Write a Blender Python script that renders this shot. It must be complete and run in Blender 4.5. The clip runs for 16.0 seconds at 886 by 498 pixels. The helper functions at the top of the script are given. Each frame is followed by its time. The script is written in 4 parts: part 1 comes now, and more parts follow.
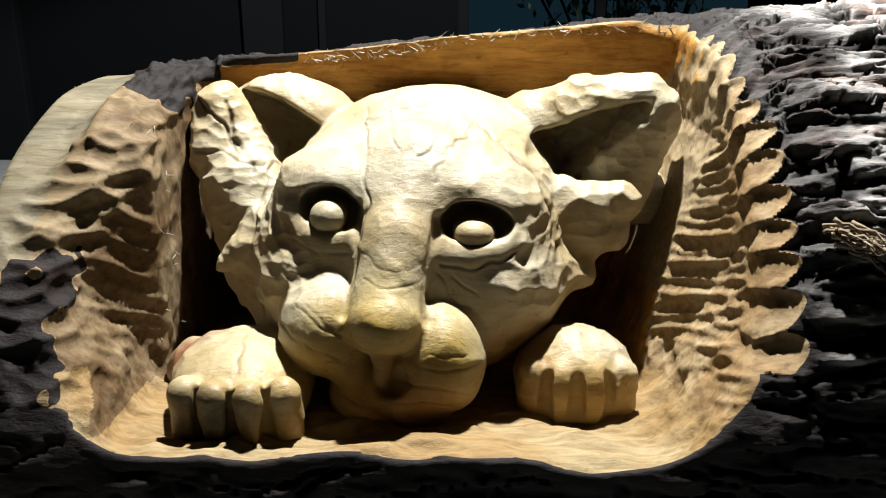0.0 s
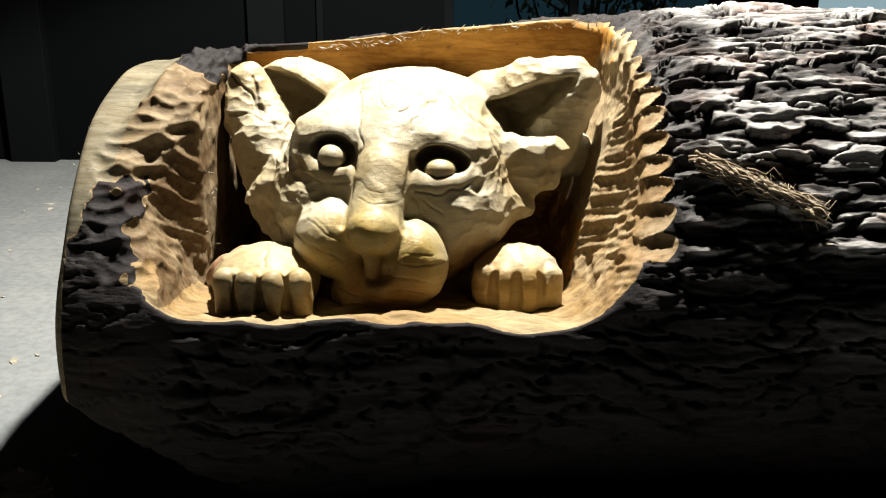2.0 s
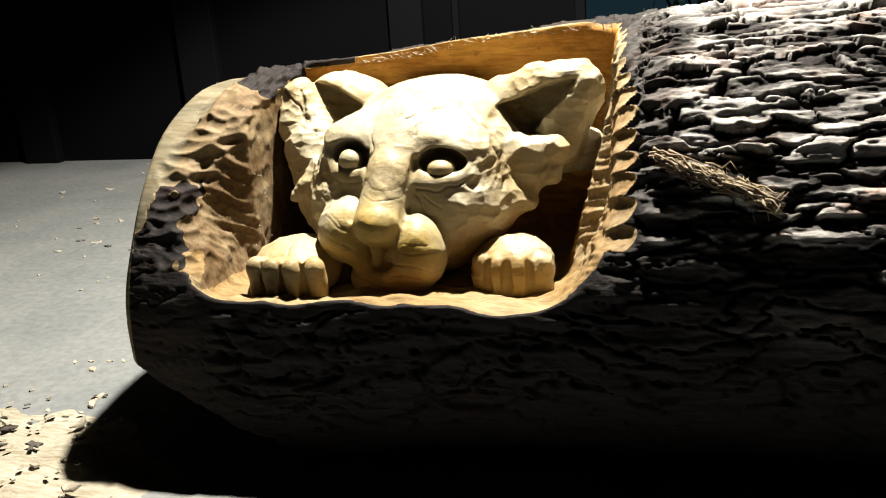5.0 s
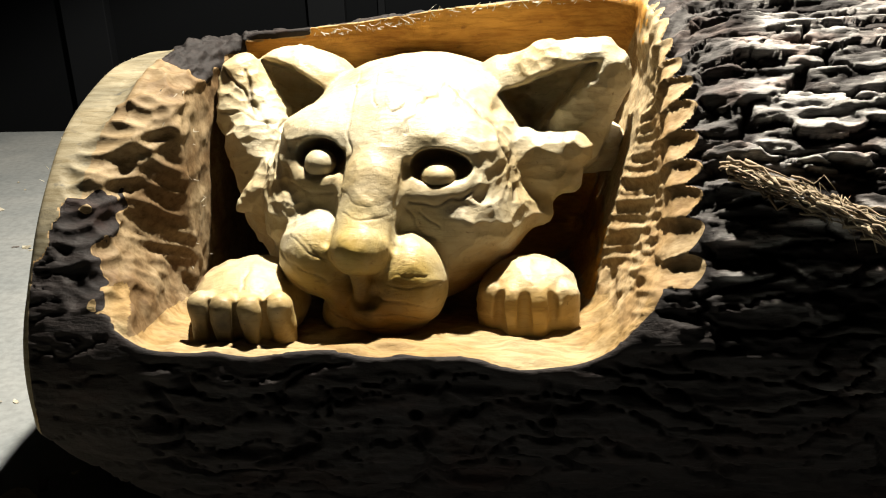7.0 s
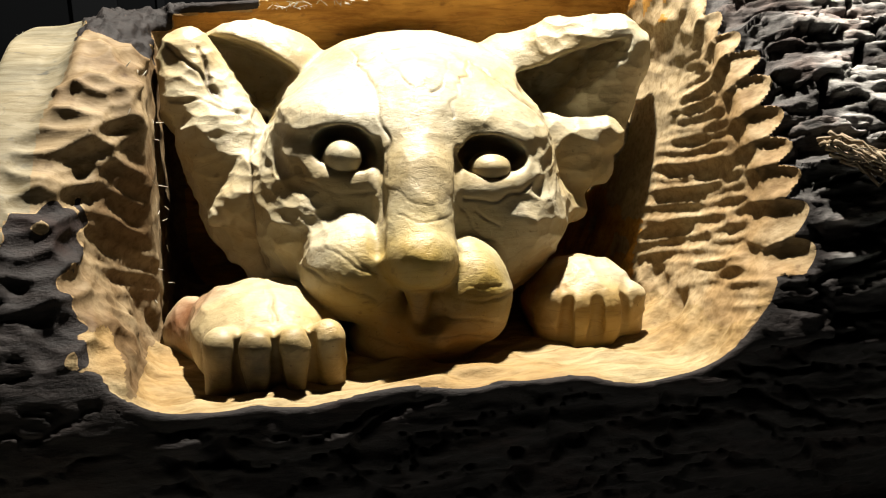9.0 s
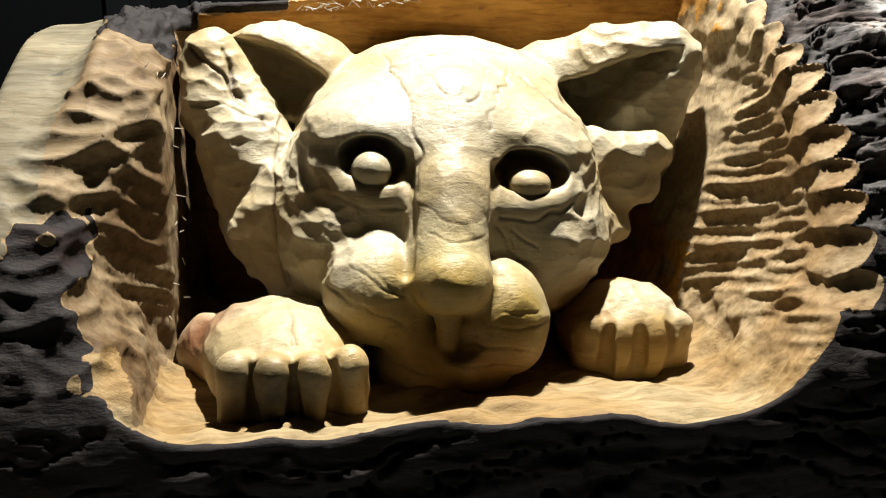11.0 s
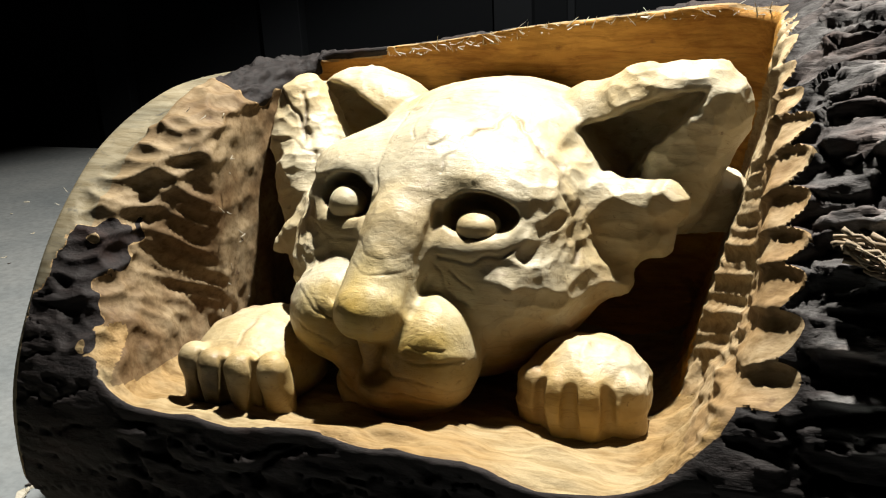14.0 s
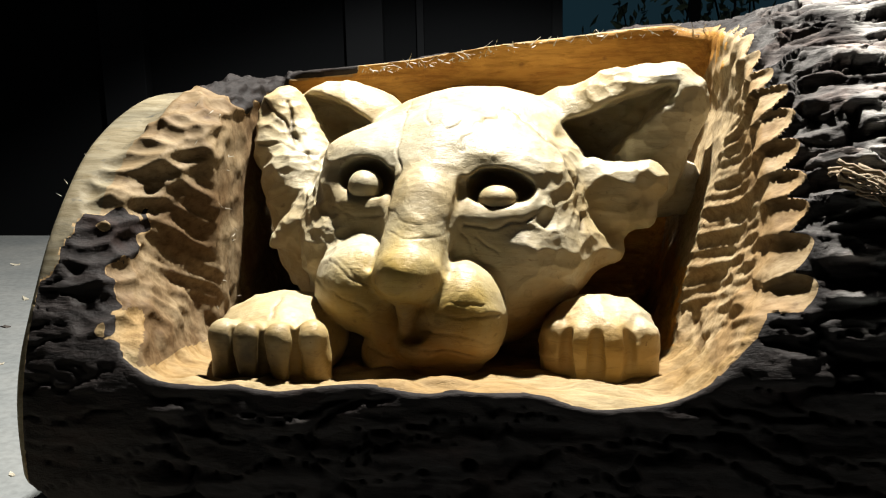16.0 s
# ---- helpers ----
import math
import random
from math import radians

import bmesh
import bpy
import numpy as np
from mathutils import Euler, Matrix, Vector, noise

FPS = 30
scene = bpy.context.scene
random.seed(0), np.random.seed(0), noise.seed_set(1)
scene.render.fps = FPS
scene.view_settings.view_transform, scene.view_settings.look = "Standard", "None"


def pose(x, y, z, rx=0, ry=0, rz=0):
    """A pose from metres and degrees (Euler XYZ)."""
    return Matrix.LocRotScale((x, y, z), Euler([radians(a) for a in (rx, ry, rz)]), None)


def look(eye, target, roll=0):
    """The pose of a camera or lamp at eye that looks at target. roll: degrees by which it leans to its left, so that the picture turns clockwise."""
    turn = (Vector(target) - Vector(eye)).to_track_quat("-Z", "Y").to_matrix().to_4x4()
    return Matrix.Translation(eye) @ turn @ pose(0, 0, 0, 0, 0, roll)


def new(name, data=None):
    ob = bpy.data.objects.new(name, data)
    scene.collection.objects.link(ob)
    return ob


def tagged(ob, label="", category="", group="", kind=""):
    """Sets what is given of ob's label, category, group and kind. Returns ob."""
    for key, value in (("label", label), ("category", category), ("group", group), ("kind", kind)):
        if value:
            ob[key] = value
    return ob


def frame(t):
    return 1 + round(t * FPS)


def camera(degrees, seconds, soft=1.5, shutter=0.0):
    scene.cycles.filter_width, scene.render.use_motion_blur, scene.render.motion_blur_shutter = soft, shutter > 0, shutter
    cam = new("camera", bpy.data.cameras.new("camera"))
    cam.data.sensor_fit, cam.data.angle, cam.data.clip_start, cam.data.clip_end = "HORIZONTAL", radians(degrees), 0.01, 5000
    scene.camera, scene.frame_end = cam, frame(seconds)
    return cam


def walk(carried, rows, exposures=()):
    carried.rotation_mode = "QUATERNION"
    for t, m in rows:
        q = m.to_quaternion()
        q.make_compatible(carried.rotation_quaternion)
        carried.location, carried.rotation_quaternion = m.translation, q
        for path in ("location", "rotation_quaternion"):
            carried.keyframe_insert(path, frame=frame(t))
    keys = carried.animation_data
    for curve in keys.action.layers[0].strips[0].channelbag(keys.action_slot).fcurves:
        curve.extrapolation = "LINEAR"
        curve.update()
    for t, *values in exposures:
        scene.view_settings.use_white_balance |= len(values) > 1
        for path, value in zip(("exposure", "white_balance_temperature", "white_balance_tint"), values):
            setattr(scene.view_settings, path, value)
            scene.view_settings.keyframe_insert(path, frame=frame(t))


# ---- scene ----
cam = camera(54.3, 16.0, soft=1.1)
METRES, EYE, TILT, LEAN, TURN = 3.0, 0.76, -18.0, 0.0, 0.0
ROWS = [
    (0.0, 0.0, 0.0, 0.0, 0.0, 0.0, -0.0),
    (0.5, 0.0043, -0.0023, -0.0159, -0.28, 1.45, 0.11),
    (1.0, 0.0001, -0.0211, -0.033, -0.56, 2.05, 0.01),
    (1.5, 0.0016, -0.0616, -0.0472, -0.49, 2.14, -0.22),
    (2.0, 0.0091, -0.1085, -0.0481, -0.53, 1.9, -0.31),
    (2.5, 0.0129, -0.1465, -0.0549, -0.49, 2.47, -0.57),
    (3.0, 0.0219, -0.1678, -0.0591, 1.9, 3.34, -0.55),
    (3.5, 0.0682, -0.1743, -0.057, 6.98, 2.53, -0.43),
    (4.0, 0.1229, -0.1659, -0.0514, 12.95, 1.68, -0.54),
    (6.5, 0.1094, -0.0971, -0.0276, 12.9, -0.76, -0.06),
    (7.0, 0.0533, -0.0601, -0.0151, 6.01, -1.71, 0.19),
    (7.5, 0.0008, -0.0341, -0.0106, -0.66, -2.4, 0.74),
    (8.0, -0.0348, -0.0133, -0.011, -6.13, -2.61, 1.9),
    (8.5, -0.0616, -0.0034, -0.0173, -10.21, -1.9, 2.97),
    (9.0, -0.0804, 0.009, -0.0192, -13.05, -0.79, 3.63),
    (9.5, -0.1003, 0.0168, -0.0216, -15.58, 0.24, 3.66),
    (12.0, -0.0228, 0.0327, -0.0058, -0.67, -0.7, -0.23),
    (12.5, 0.0185, 0.0299, -0.0021, 7.39, -0.43, -1.76),
    (13.0, 0.0597, 0.0284, -0.0006, 14.96, -0.53, -3.21),
    (13.5, 0.0882, 0.0294, -0.0026, 18.78, -0.33, -3.82),
    (14.0, 0.1103, 0.0293, -0.0028, 21.0, -0.04, -3.99),
    (14.5, 0.1266, 0.0311, -0.0045, 21.31, 0.33, -3.85),
    (15.0, 0.1138, 0.0147, -0.0218, 17.0, 2.81, -3.29),
    (15.5, 0.0778, -0.0061, -0.0419, 12.07, 5.39, -2.16),
    (16.0, 0.0372, -0.0135, -0.0604, 7.88, 7.78, -1.18),
]
walk(cam, [(t, pose(0, 0, EYE, TILT, LEAN, TURN) @ pose(METRES * x, METRES * y, METRES * z, 90 + pitch, roll, yaw)) for t, x, y, z, yaw, pitch, roll in ROWS], exposures=[(0.0, -0.2, 6100, 10), (1.5, 0.05, 6350, 10), (3.0, 0.2, 6600, 10), (7.0, 0.25, 6950, 10), (8.0, 0.1, 6900, 10), (9.5, 0.05, 6700, 10), (12.0, -0.2, 6350, 10), (14.0, -0.15, 6400, 10), (16.0, 0.05, 6450, 10)])

# ---------------------------------------------------------------- world and lamps
world = bpy.data.worlds.new("night")
scene.world = world
world.use_nodes = True
wn = world.node_tree.nodes
wn["Background"].inputs[0].default_value = (0.10, 0.14, 0.20, 1)
wn["Background"].inputs[1].default_value = 0.12

lamp_data = bpy.data.lights.new("work_lamp_light", "SPOT")
lamp_data.energy = 840
lamp_data.color = (1.0, 0.955, 0.87)
lamp_data.shadow_soft_size = 0.04
lamp_data.spot_size = radians(98)
lamp_data.spot_blend = 0.25
lamp_light = new("work_lamp_light", lamp_data)
LAMP = Vector((0.16, 1.46, 2.36))
lamp_light.matrix_world = look(LAMP, (-0.2, 1.85, 0.0))


# ---------------------------------------------------------------- small tools
def sstep(a, b, v):
    t = np.clip((v - a) / (b - a), 0, 1)
    return t * t * (3 - 2 * t)


def hash3(i, j, k, seed):
    n = (i.astype(np.int64) * 374761393 + j.astype(np.int64) * 668265263 + k.astype(np.int64) * 2147483647 + seed * 974634777) & 0xFFFFFFFF
    n = ((n ^ (n >> 13)) * 1274126177) & 0xFFFFFFFF
    n = ((n ^ (n >> 16)) * 2246822519) & 0xFFFFFFFF
    return ((n ^ (n >> 15)) & 0xFFFFFF) / float(0xFFFFFF)


def vnoise(p, seed=0):
    """Smooth noise from -1 to 1 at the points p."""
    f = np.floor(p)
    w = p - f
    w = w * w * w * (w * (w * 6 - 15) + 10)
    i, j, k = f[:, 0].astype(np.int64), f[:, 1].astype(np.int64), f[:, 2].astype(np.int64)
    out = 0
    for a in (0, 1):
        for b in (0, 1):
            for c in (0, 1):
                g = (w[:, 0] if a else 1 - w[:, 0]) * (w[:, 1] if b else 1 - w[:, 1]) * (w[:, 2] if c else 1 - w[:, 2])
                out = out + g * hash3(i + a, j + b, k + c, seed)
    return out * 2 - 1


def fnoise(p, octaves=4, seed=0):
    return sum(vnoise(p * 2 ** o + 7.3 * o, seed + o) * 0.5 ** o for o in range(octaves))


def cells(p, seed=0, jitter=0.8, flat=False):
    """Distances to the nearest and the second nearest of scattered seeds, a random number of the nearest (and, if flat, how far past it in y)."""
    f = np.floor(p).astype(np.int64)
    d1 = np.full(len(p), 9.0)
    d2 = np.full(len(p), 9.0)
    who = np.zeros(len(p))
    off = np.zeros(len(p))
    for a in (-1, 0, 1):
        for b in (-1, 0, 1):
            for c in ((0,) if flat else (-1, 0, 1)):
                i, j, k = f[:, 0] + a, f[:, 1] + b, f[:, 2] + c
                q = np.stack([i + 0.5 + jitter * (hash3(i, j, k, seed) - 0.5), j + 0.5 + jitter * (hash3(i, j, k, seed + 1) - 0.5), p[:, 2] if flat else k + 0.5 + jitter * (hash3(i, j, k, seed + 2) - 0.5)], 1)
                d = np.sqrt(((p - q) ** 2).sum(1))
                near = d < d1
                d2 = np.where(near, d1, np.minimum(d2, d))
                who = np.where(near, hash3(i, j, k, seed + 3), who)
                off = np.where(near, p[:, 1] - q[:, 1], off)
                d1 = np.minimum(d1, d)
    return (d1, d2, who, off) if flat else (d1, d2, who)


def wave(p, f, s=0.0):
    """Cheap smooth unevenness from -1 to 1."""
    return np.sin(p[:, 0] * f[0] + 1.7 * np.sin(p[:, 1] * f[1] * 0.7 + s) + s) * np.cos(p[:, 2] * f[2] + 1.3 * np.sin(p[:, 0] * f[0] * 0.6 + 2 * s))


def smin(a, b, k):
    t = np.clip(0.5 + 0.5 * (b - a) / k, 0, 1)
    return b + (a - b) * t - k * t * (1 - t)


def smax(a, b, k):
    return -smin(-a, -b, k)


def ball(p, c, r, axes=None):
    """Signed distance, roughly, to an ellipsoid."""
    q = p - np.array(c)
    if axes is not None:
        q = q @ np.array(axes)
    r = np.array(r)
    k0 = np.sqrt(((q / r) ** 2).sum(1)) + 1e-9
    k1 = np.sqrt(((q / r ** 2) ** 2).sum(1)) + 1e-9
    return k0 * (k0 - 1) / k1


def horn(p, a, b, ra, rb):
    """Signed distance, roughly, to a rod that tapers from a to b."""
    a, b = np.array(a), np.array(b)
    ab = b - a
    t = np.clip(((p - a) @ ab) / (ab @ ab), 0, 1)
    return np.sqrt(((p - a - t[:, None] * ab) ** 2).sum(1)) - (ra + (rb - ra) * t)


def rods(p, pts, r):
    d = horn(p, pts[0], pts[1], r, r)
    for a, b in zip(pts[1:], pts[2:]):
        d = np.minimum(d, horn(p, a, b, r, r))
    return d


def turn_axes(rx=0, ry=0, rz=0):
    return np.array(Euler((radians(rx), radians(ry), radians(rz))).to_matrix())


def sculpt(f, lo, hi, h):
    """The surface f = 0 as points and four-cornered faces, on a grid of spacing h."""
    lo, hi = np.array(lo, float), np.array(hi, float)
    nb = np.ceil((hi - lo) / h / 4).astype(int) + 1
    ax = [lo[i] + (np.arange(nb[i]) * 4 + 1.5) * h for i in range(3)]
    g = np.stack(np.meshgrid(*ax, indexing="ij"), -1).reshape(-1, 3)
    fc = f(g).astype(np.float32).reshape(nb)
    F = fc.repeat(4, 0).repeat(4, 1).repeat(4, 2)
    band = np.flatnonzero((np.abs(fc) < 8 * h).repeat(4, 0).repeat(4, 1).repeat(4, 2).ravel())
    n = np.array(F.shape)
    flat = F.ravel()
    for part_ in np.array_split(band, max(1, len(band) // 1500000)):
        i, j, k = np.unravel_index(part_, n)
        flat[part_] = f(np.stack([lo[0] + i * h, lo[1] + j * h, lo[2] + k * h], 1))
    S = (flat < 0).reshape(n)
    m = n - 1
    count = np.zeros(m, np.uint8)
    for a in (0, 1):
        for b in (0, 1):
            for c in (0, 1):
                count += S[a:a + m[0], b:b + m[1], c:c + m[2]]
    act = np.flatnonzero(((count > 0) & (count < 8)).ravel())
    ci = np.stack(np.unravel_index(act, m), 1)
    corner = {}
    for a in (0, 1):
        for b in (0, 1):
            for c in (0, 1):
                corner[a, b, c] = flat[np.ravel_multi_index((ci[:, 0] + a, ci[:, 1] + b, ci[:, 2] + c), n)]
    total, hits = np.zeros((len(act), 3)), np.zeros(len(act))
    for a in corner:
        for axis in range(3):
            if a[axis] == 0:
                b = list(a)
                b[axis] = 1
                va, vb = corner[a], corner[tuple(b)]
                cross = (va < 0) != (vb < 0)
                t = np.where(cross, va / np.where(cross, va - vb, 1), 0)
                pt = np.tile(np.array(a, float), (len(act), 1))
                pt[:, axis] = t
                total += np.where(cross[:, None], pt, 0)
                hits += cross
    verts = lo + (ci + total / np.maximum(hits, 1)[:, None]) * h
    quads = []
    strides = np.array([m[1] * m[2], m[2], 1])
    for axis in range(3):
        u, v = [(1, 2), (2, 0), (0, 1)][axis]
        a = [slice(None)] * 3
        b = [slice(None)] * 3
        a[axis], b[axis] = slice(0, -1), slice(1, None)
        for w in (u, v):
            a[w] = b[w] = slice(1, -1)
        sa, sb = S[tuple(a)], S[tuple(b)]
        e = np.stack(np.nonzero(sa != sb), 1)
        first = sa[e[:, 0], e[:, 1], e[:, 2]]
        e[:, u] += 1
        e[:, v] += 1
        base = e @ strides
        q = np.stack([base - strides[u] - strides[v], base - strides[v], base, base - strides[u]], 1)
        q[~first] = q[~first][:, ::-1]
        quads.append(np.searchsorted(act, q))
    return verts, np.concatenate(quads)


def normals_of(v, q):
    n = np.cross(v[q[:, 2]] - v[q[:, 0]], v[q[:, 3]] - v[q[:, 1]])
    out = np.zeros_like(v)
    for c in range(4):
        for i in range(3):
            out[:, i] += np.bincount(q[:, c], n[:, i], len(v))
    return out / (np.linalg.norm(out, axis=1, keepdims=True) + 1e-12)


def mesh_of(name, verts, quads, smooth=True):
    used = np.zeros(len(verts), bool)
    used[quads.ravel()] = True
    index = np.cumsum(used) - 1
    verts, quads = verts[used], index[quads]
    k = quads.shape[1]
    me = bpy.data.meshes.new(name)
    me.vertices.add(len(verts))
    me.vertices.foreach_set("co", verts.astype(np.float32).ravel())
    me.loops.add(quads.size)
    me.loops.foreach_set("vertex_index", quads.astype(np.int32).ravel())
    me.polygons.add(len(quads))
    me.polygons.foreach_set("loop_start", (np.arange(len(quads)) * k).astype(np.int32))
    me.update(calc_edges=True)
    me.validate()
    me.polygons.foreach_set("use_smooth", [smooth] * len(me.polygons))
    return me


def from_mesh(name, me, material, parent=None, label=""):
    ob = new(name, me)
    me.materials.append(material)
    if parent is not None:
        ob.parent = parent
        ob.matrix_parent_inverse = parent.matrix_world.inverted()
    return tagged(ob, label)


def part(name, bm, material, parent=None, label="", smooth=False):
    me = bpy.data.meshes.new(name)
    bm.to_mesh(me)
    bm.free()
    for f in me.polygons:
        f.use_smooth = smooth
    return from_mesh(name, me, material, parent, label)


def box(bm, lo, hi, bevel=0.0):
    m = Matrix.Translation((Vector(lo) + Vector(hi)) / 2) @ Matrix.Diagonal((*(Vector(hi) - Vector(lo)), 1))
    made = bmesh.ops.create_cube(bm, size=1, matrix=m)["verts"]
    if bevel:
        edges = list({e for v in made for e in v.link_edges})
        bmesh.ops.bevel(bm, geom=edges, offset=bevel, segments=2, affect="EDGES", profile=0.5)


def tube(bm, pts, radii, sides=6):
    rings = []
    for i, (p, r) in enumerate(zip(pts, radii)):
        a, b = Vector(pts[max(i - 1, 0)]), Vector(pts[min(i + 1, len(pts) - 1)])
        q = (b - a).to_track_quat("Z", "Y")
        rings.append([bm.verts.new(Vector(p) + q @ Vector((r * math.cos(s * 2 * math.pi / sides), r * math.sin(s * 2 * math.pi / sides), 0))) for s in range(sides)])
    for a, b in zip(rings, rings[1:]):
        for s in range(sides):
            bm.faces.new((a[s], a[(s + 1) % sides], b[(s + 1) % sides], b[s]))
    bm.faces.new(rings[0][::-1])
    bm.faces.new(rings[-1])


# ---------------------------------------------------------------- materials
def material(name, base, rough=0.6, spec=0.4):
    m = bpy.data.materials.new(name)
    m.use_nodes = True
    b = m.node_tree.nodes["Principled BSDF"]
    b.inputs["Base Color"].default_value = (*base, 1)
    b.inputs["Roughness"].default_value = rough
    b.inputs["Specular IOR Level"].default_value = spec
    return m, m.node_tree, b


def coords(nt, scale):
    tc = nt.nodes.new("ShaderNodeNewGeometry")
    mp = nt.nodes.new("ShaderNodeMapping")
    mp.inputs["Scale"].default_value = scale
    nt.links.new(tc.outputs["Position"], mp.inputs["Vector"])
    return mp.outputs[0]


def noise_tex(nt, scale, size=1.0, detail=6.0, rough=0.6, distortion=0.0):
    n = nt.nodes.new("ShaderNodeTexNoise")
    n.inputs["Scale"].default_value = size
    n.inputs["Detail"].default_value = detail
    n.inputs["Roughness"].default_value = rough
    n.inputs["Distortion"].default_value = distortion
    nt.links.new(coords(nt, scale), n.inputs["Vector"])
    return n.outputs["Fac"]


def ramp(nt, fac, stops):
    r = nt.nodes.new("ShaderNodeValToRGB")
    while len(r.color_ramp.elements) < len(stops):
        r.color_ramp.elements.new(0.5)
    for e, (at, col) in zip(r.color_ramp.elements, stops):
        e.position = at
        e.color = (*col, 1) if len(col) == 3 else col
    nt.links.new(fac, r.inputs[0])
    return r.outputs[0]


def mix(nt, a, b, fac, mode="MIX"):
    n = nt.nodes.new("ShaderNodeMix")
    n.data_type = "RGBA"
    n.blend_type = mode
    for sock, v in ((n.inputs[6], a), (n.inputs[7], b)):
        if isinstance(v, tuple):
            sock.default_value = (*v, 1)
        else:
            nt.links.new(v, sock)
    if isinstance(fac, float):
        n.inputs[0].default_value = fac
    else:
        nt.links.new(fac, n.inputs[0])
    return n.outputs[2]


def bump(nt, b, height, strength, distance):
    n = nt.nodes.new("ShaderNodeBump")
    n.inputs["Strength"].default_value = strength
    n.inputs["Distance"].default_value = distance
    nt.links.new(height, n.inputs["Height"])
    old = b.inputs["Normal"].links
    if old:
        nt.links.new(old[0].from_socket, n.inputs["Normal"])
    nt.links.new(n.outputs[0], b.inputs["Normal"])


def times(nt, a, k):
    n = nt.nodes.new("ShaderNodeMath")
    n.operation = "MULTIPLY"
    n.inputs[1].default_value = k
    nt.links.new(a, n.inputs[0])
    return n.outputs[0]


def wood_colour(nt, pale, gold, stain, vein=(0.60, 0.55, 0.46)):
    patches = ramp(nt, noise_tex(nt, (5, 9, 9), 1, 4), [(0.42, pale), (0.60, gold)])
    grain = ramp(nt, noise_tex(nt, (14, 130, 130), 1, 5, 0.65, 0.3), [(0.32, vein), (0.58, (1, 1, 1))])
    spots = ramp(nt, noise_tex(nt, (38, 60, 60), 1, 3), [(0.64, (0, 0, 0)), (0.76, (1, 1, 1))])
    checks = ramp(nt, noise_tex(nt, (7, 26, 26), 1, 3, 0.55, 0.8), [(0.485, (0, 0, 0)), (0.5, (1, 1, 1)), (0.515, (0, 0, 0))])
    col = mix(nt, mix(nt, patches, grain, 1.0, "MULTIPLY"), stain, times(nt, spots, 0.6))
    return mix(nt, col, stain, times(nt, checks, 0.22))


def wood_material(name, pale, gold, stain, rough=0.55, vein=(0.60, 0.55, 0.46), relief=1.0):
    m, nt, b = material(name, pale, rough, 0.35)
    nt.links.new(wood_colour(nt, pale, gold, stain, vein), b.inputs["Base Color"])
    bump(nt, b, noise_tex(nt, (30, 240, 240), 1, 5, 0.7), 0.6 * relief, 0.002)
    bump(nt, b, noise_tex(nt, (60, 60, 60), 1, 4), 0.5 * relief, 0.004)
    return m


def log_material(name, pale, gold, stain, relief=0.4):
    """Wood below the rind, bark on it; the mesh's own "rind" tells how far a place lies inside or outside the wood,
    "flake" how pale the bark is: worn crests, kept dark where the log is in shade.
    """
    m, nt, b = material(name, pale, 0.68, 0.14)
    wood = wood_colour(nt, pale, gold, stain)
    flake = nt.nodes.new("ShaderNodeAttribute")
    flake.attribute_name = "flake"
    rind = nt.nodes.new("ShaderNodeAttribute")
    rind.attribute_name = "rind"
    grain = noise_tex(nt, (16, 90, 90), 1, 6, 0.7, 0.6)
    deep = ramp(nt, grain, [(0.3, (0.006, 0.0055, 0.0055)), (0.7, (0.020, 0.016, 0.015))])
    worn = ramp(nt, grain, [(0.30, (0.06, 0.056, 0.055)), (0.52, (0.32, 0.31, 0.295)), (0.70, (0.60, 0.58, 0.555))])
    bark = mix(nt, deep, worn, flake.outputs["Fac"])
    warm = ramp(nt, noise_tex(nt, (7, 12, 12), 1, 4), [(0.52, (0, 0, 0)), (0.72, (1, 1, 1))])
    bark = mix(nt, bark, mix(nt, bark, (1.3, 0.93, 0.82), 1.0, "MULTIPLY"), warm)
    edge = nt.nodes.new("ShaderNodeMath")
    edge.operation = "MULTIPLY_ADD"
    edge.use_clamp = True
    nt.links.new(rind.outputs["Fac"], edge.inputs[0])
    edge.inputs[1].default_value = 3.0
    nt.links.new(noise_tex(nt, (50, 120, 120), 1, 5, 0.65), edge.inputs[2])
    sharp = ramp(nt, edge.outputs[0], [(0.42, (0, 0, 0)), (0.58, (1, 1, 1))])
    nt.links.new(mix(nt, wood, bark, sharp), b.inputs["Base Color"])
    bump(nt, b, noise_tex(nt, (70, 200, 200), 1, 6, 0.7), min(0.6, relief * 1.6), 0.003)
    bump(nt, b, noise_tex(nt, (60, 60, 60), 1, 4), relief, 0.004)
    return m


M_FIGURE = wood_material("carved_pale_wood", (0.40, 0.355, 0.25), (0.37, 0.295, 0.165), (0.10, 0.055, 0.025), 0.5, (0.93, 0.91, 0.87), 0.45)


def tint_round(m, centres, colour):
    """Tints the wood round these places: sap, bark, and shade put into the colour."""
    nt = m.node_tree
    b = nt.nodes["Principled BSDF"]
    col = b.inputs["Base Color"].links[0].from_socket
    for c, reach in centres:
        geo = nt.nodes.new("ShaderNodeNewGeometry")
        far = nt.nodes.new("ShaderNodeVectorMath")
        far.operation = "DISTANCE"
        nt.links.new(geo.outputs["Position"], far.inputs[0])
        far.inputs[1].default_value = c
        add = nt.nodes.new("ShaderNodeMath")
        add.operation = "MULTIPLY_ADD"
        nt.links.new(noise_tex(nt, (18, 18, 18), 1, 4), add.inputs[0])
        add.inputs[1].default_value = 0.08
        nt.links.new(far.outputs["Value"], add.inputs[2])
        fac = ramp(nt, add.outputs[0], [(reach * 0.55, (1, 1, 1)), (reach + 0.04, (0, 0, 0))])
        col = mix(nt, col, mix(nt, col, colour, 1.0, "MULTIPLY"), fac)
    nt.links.new(col, b.inputs["Base Color"])


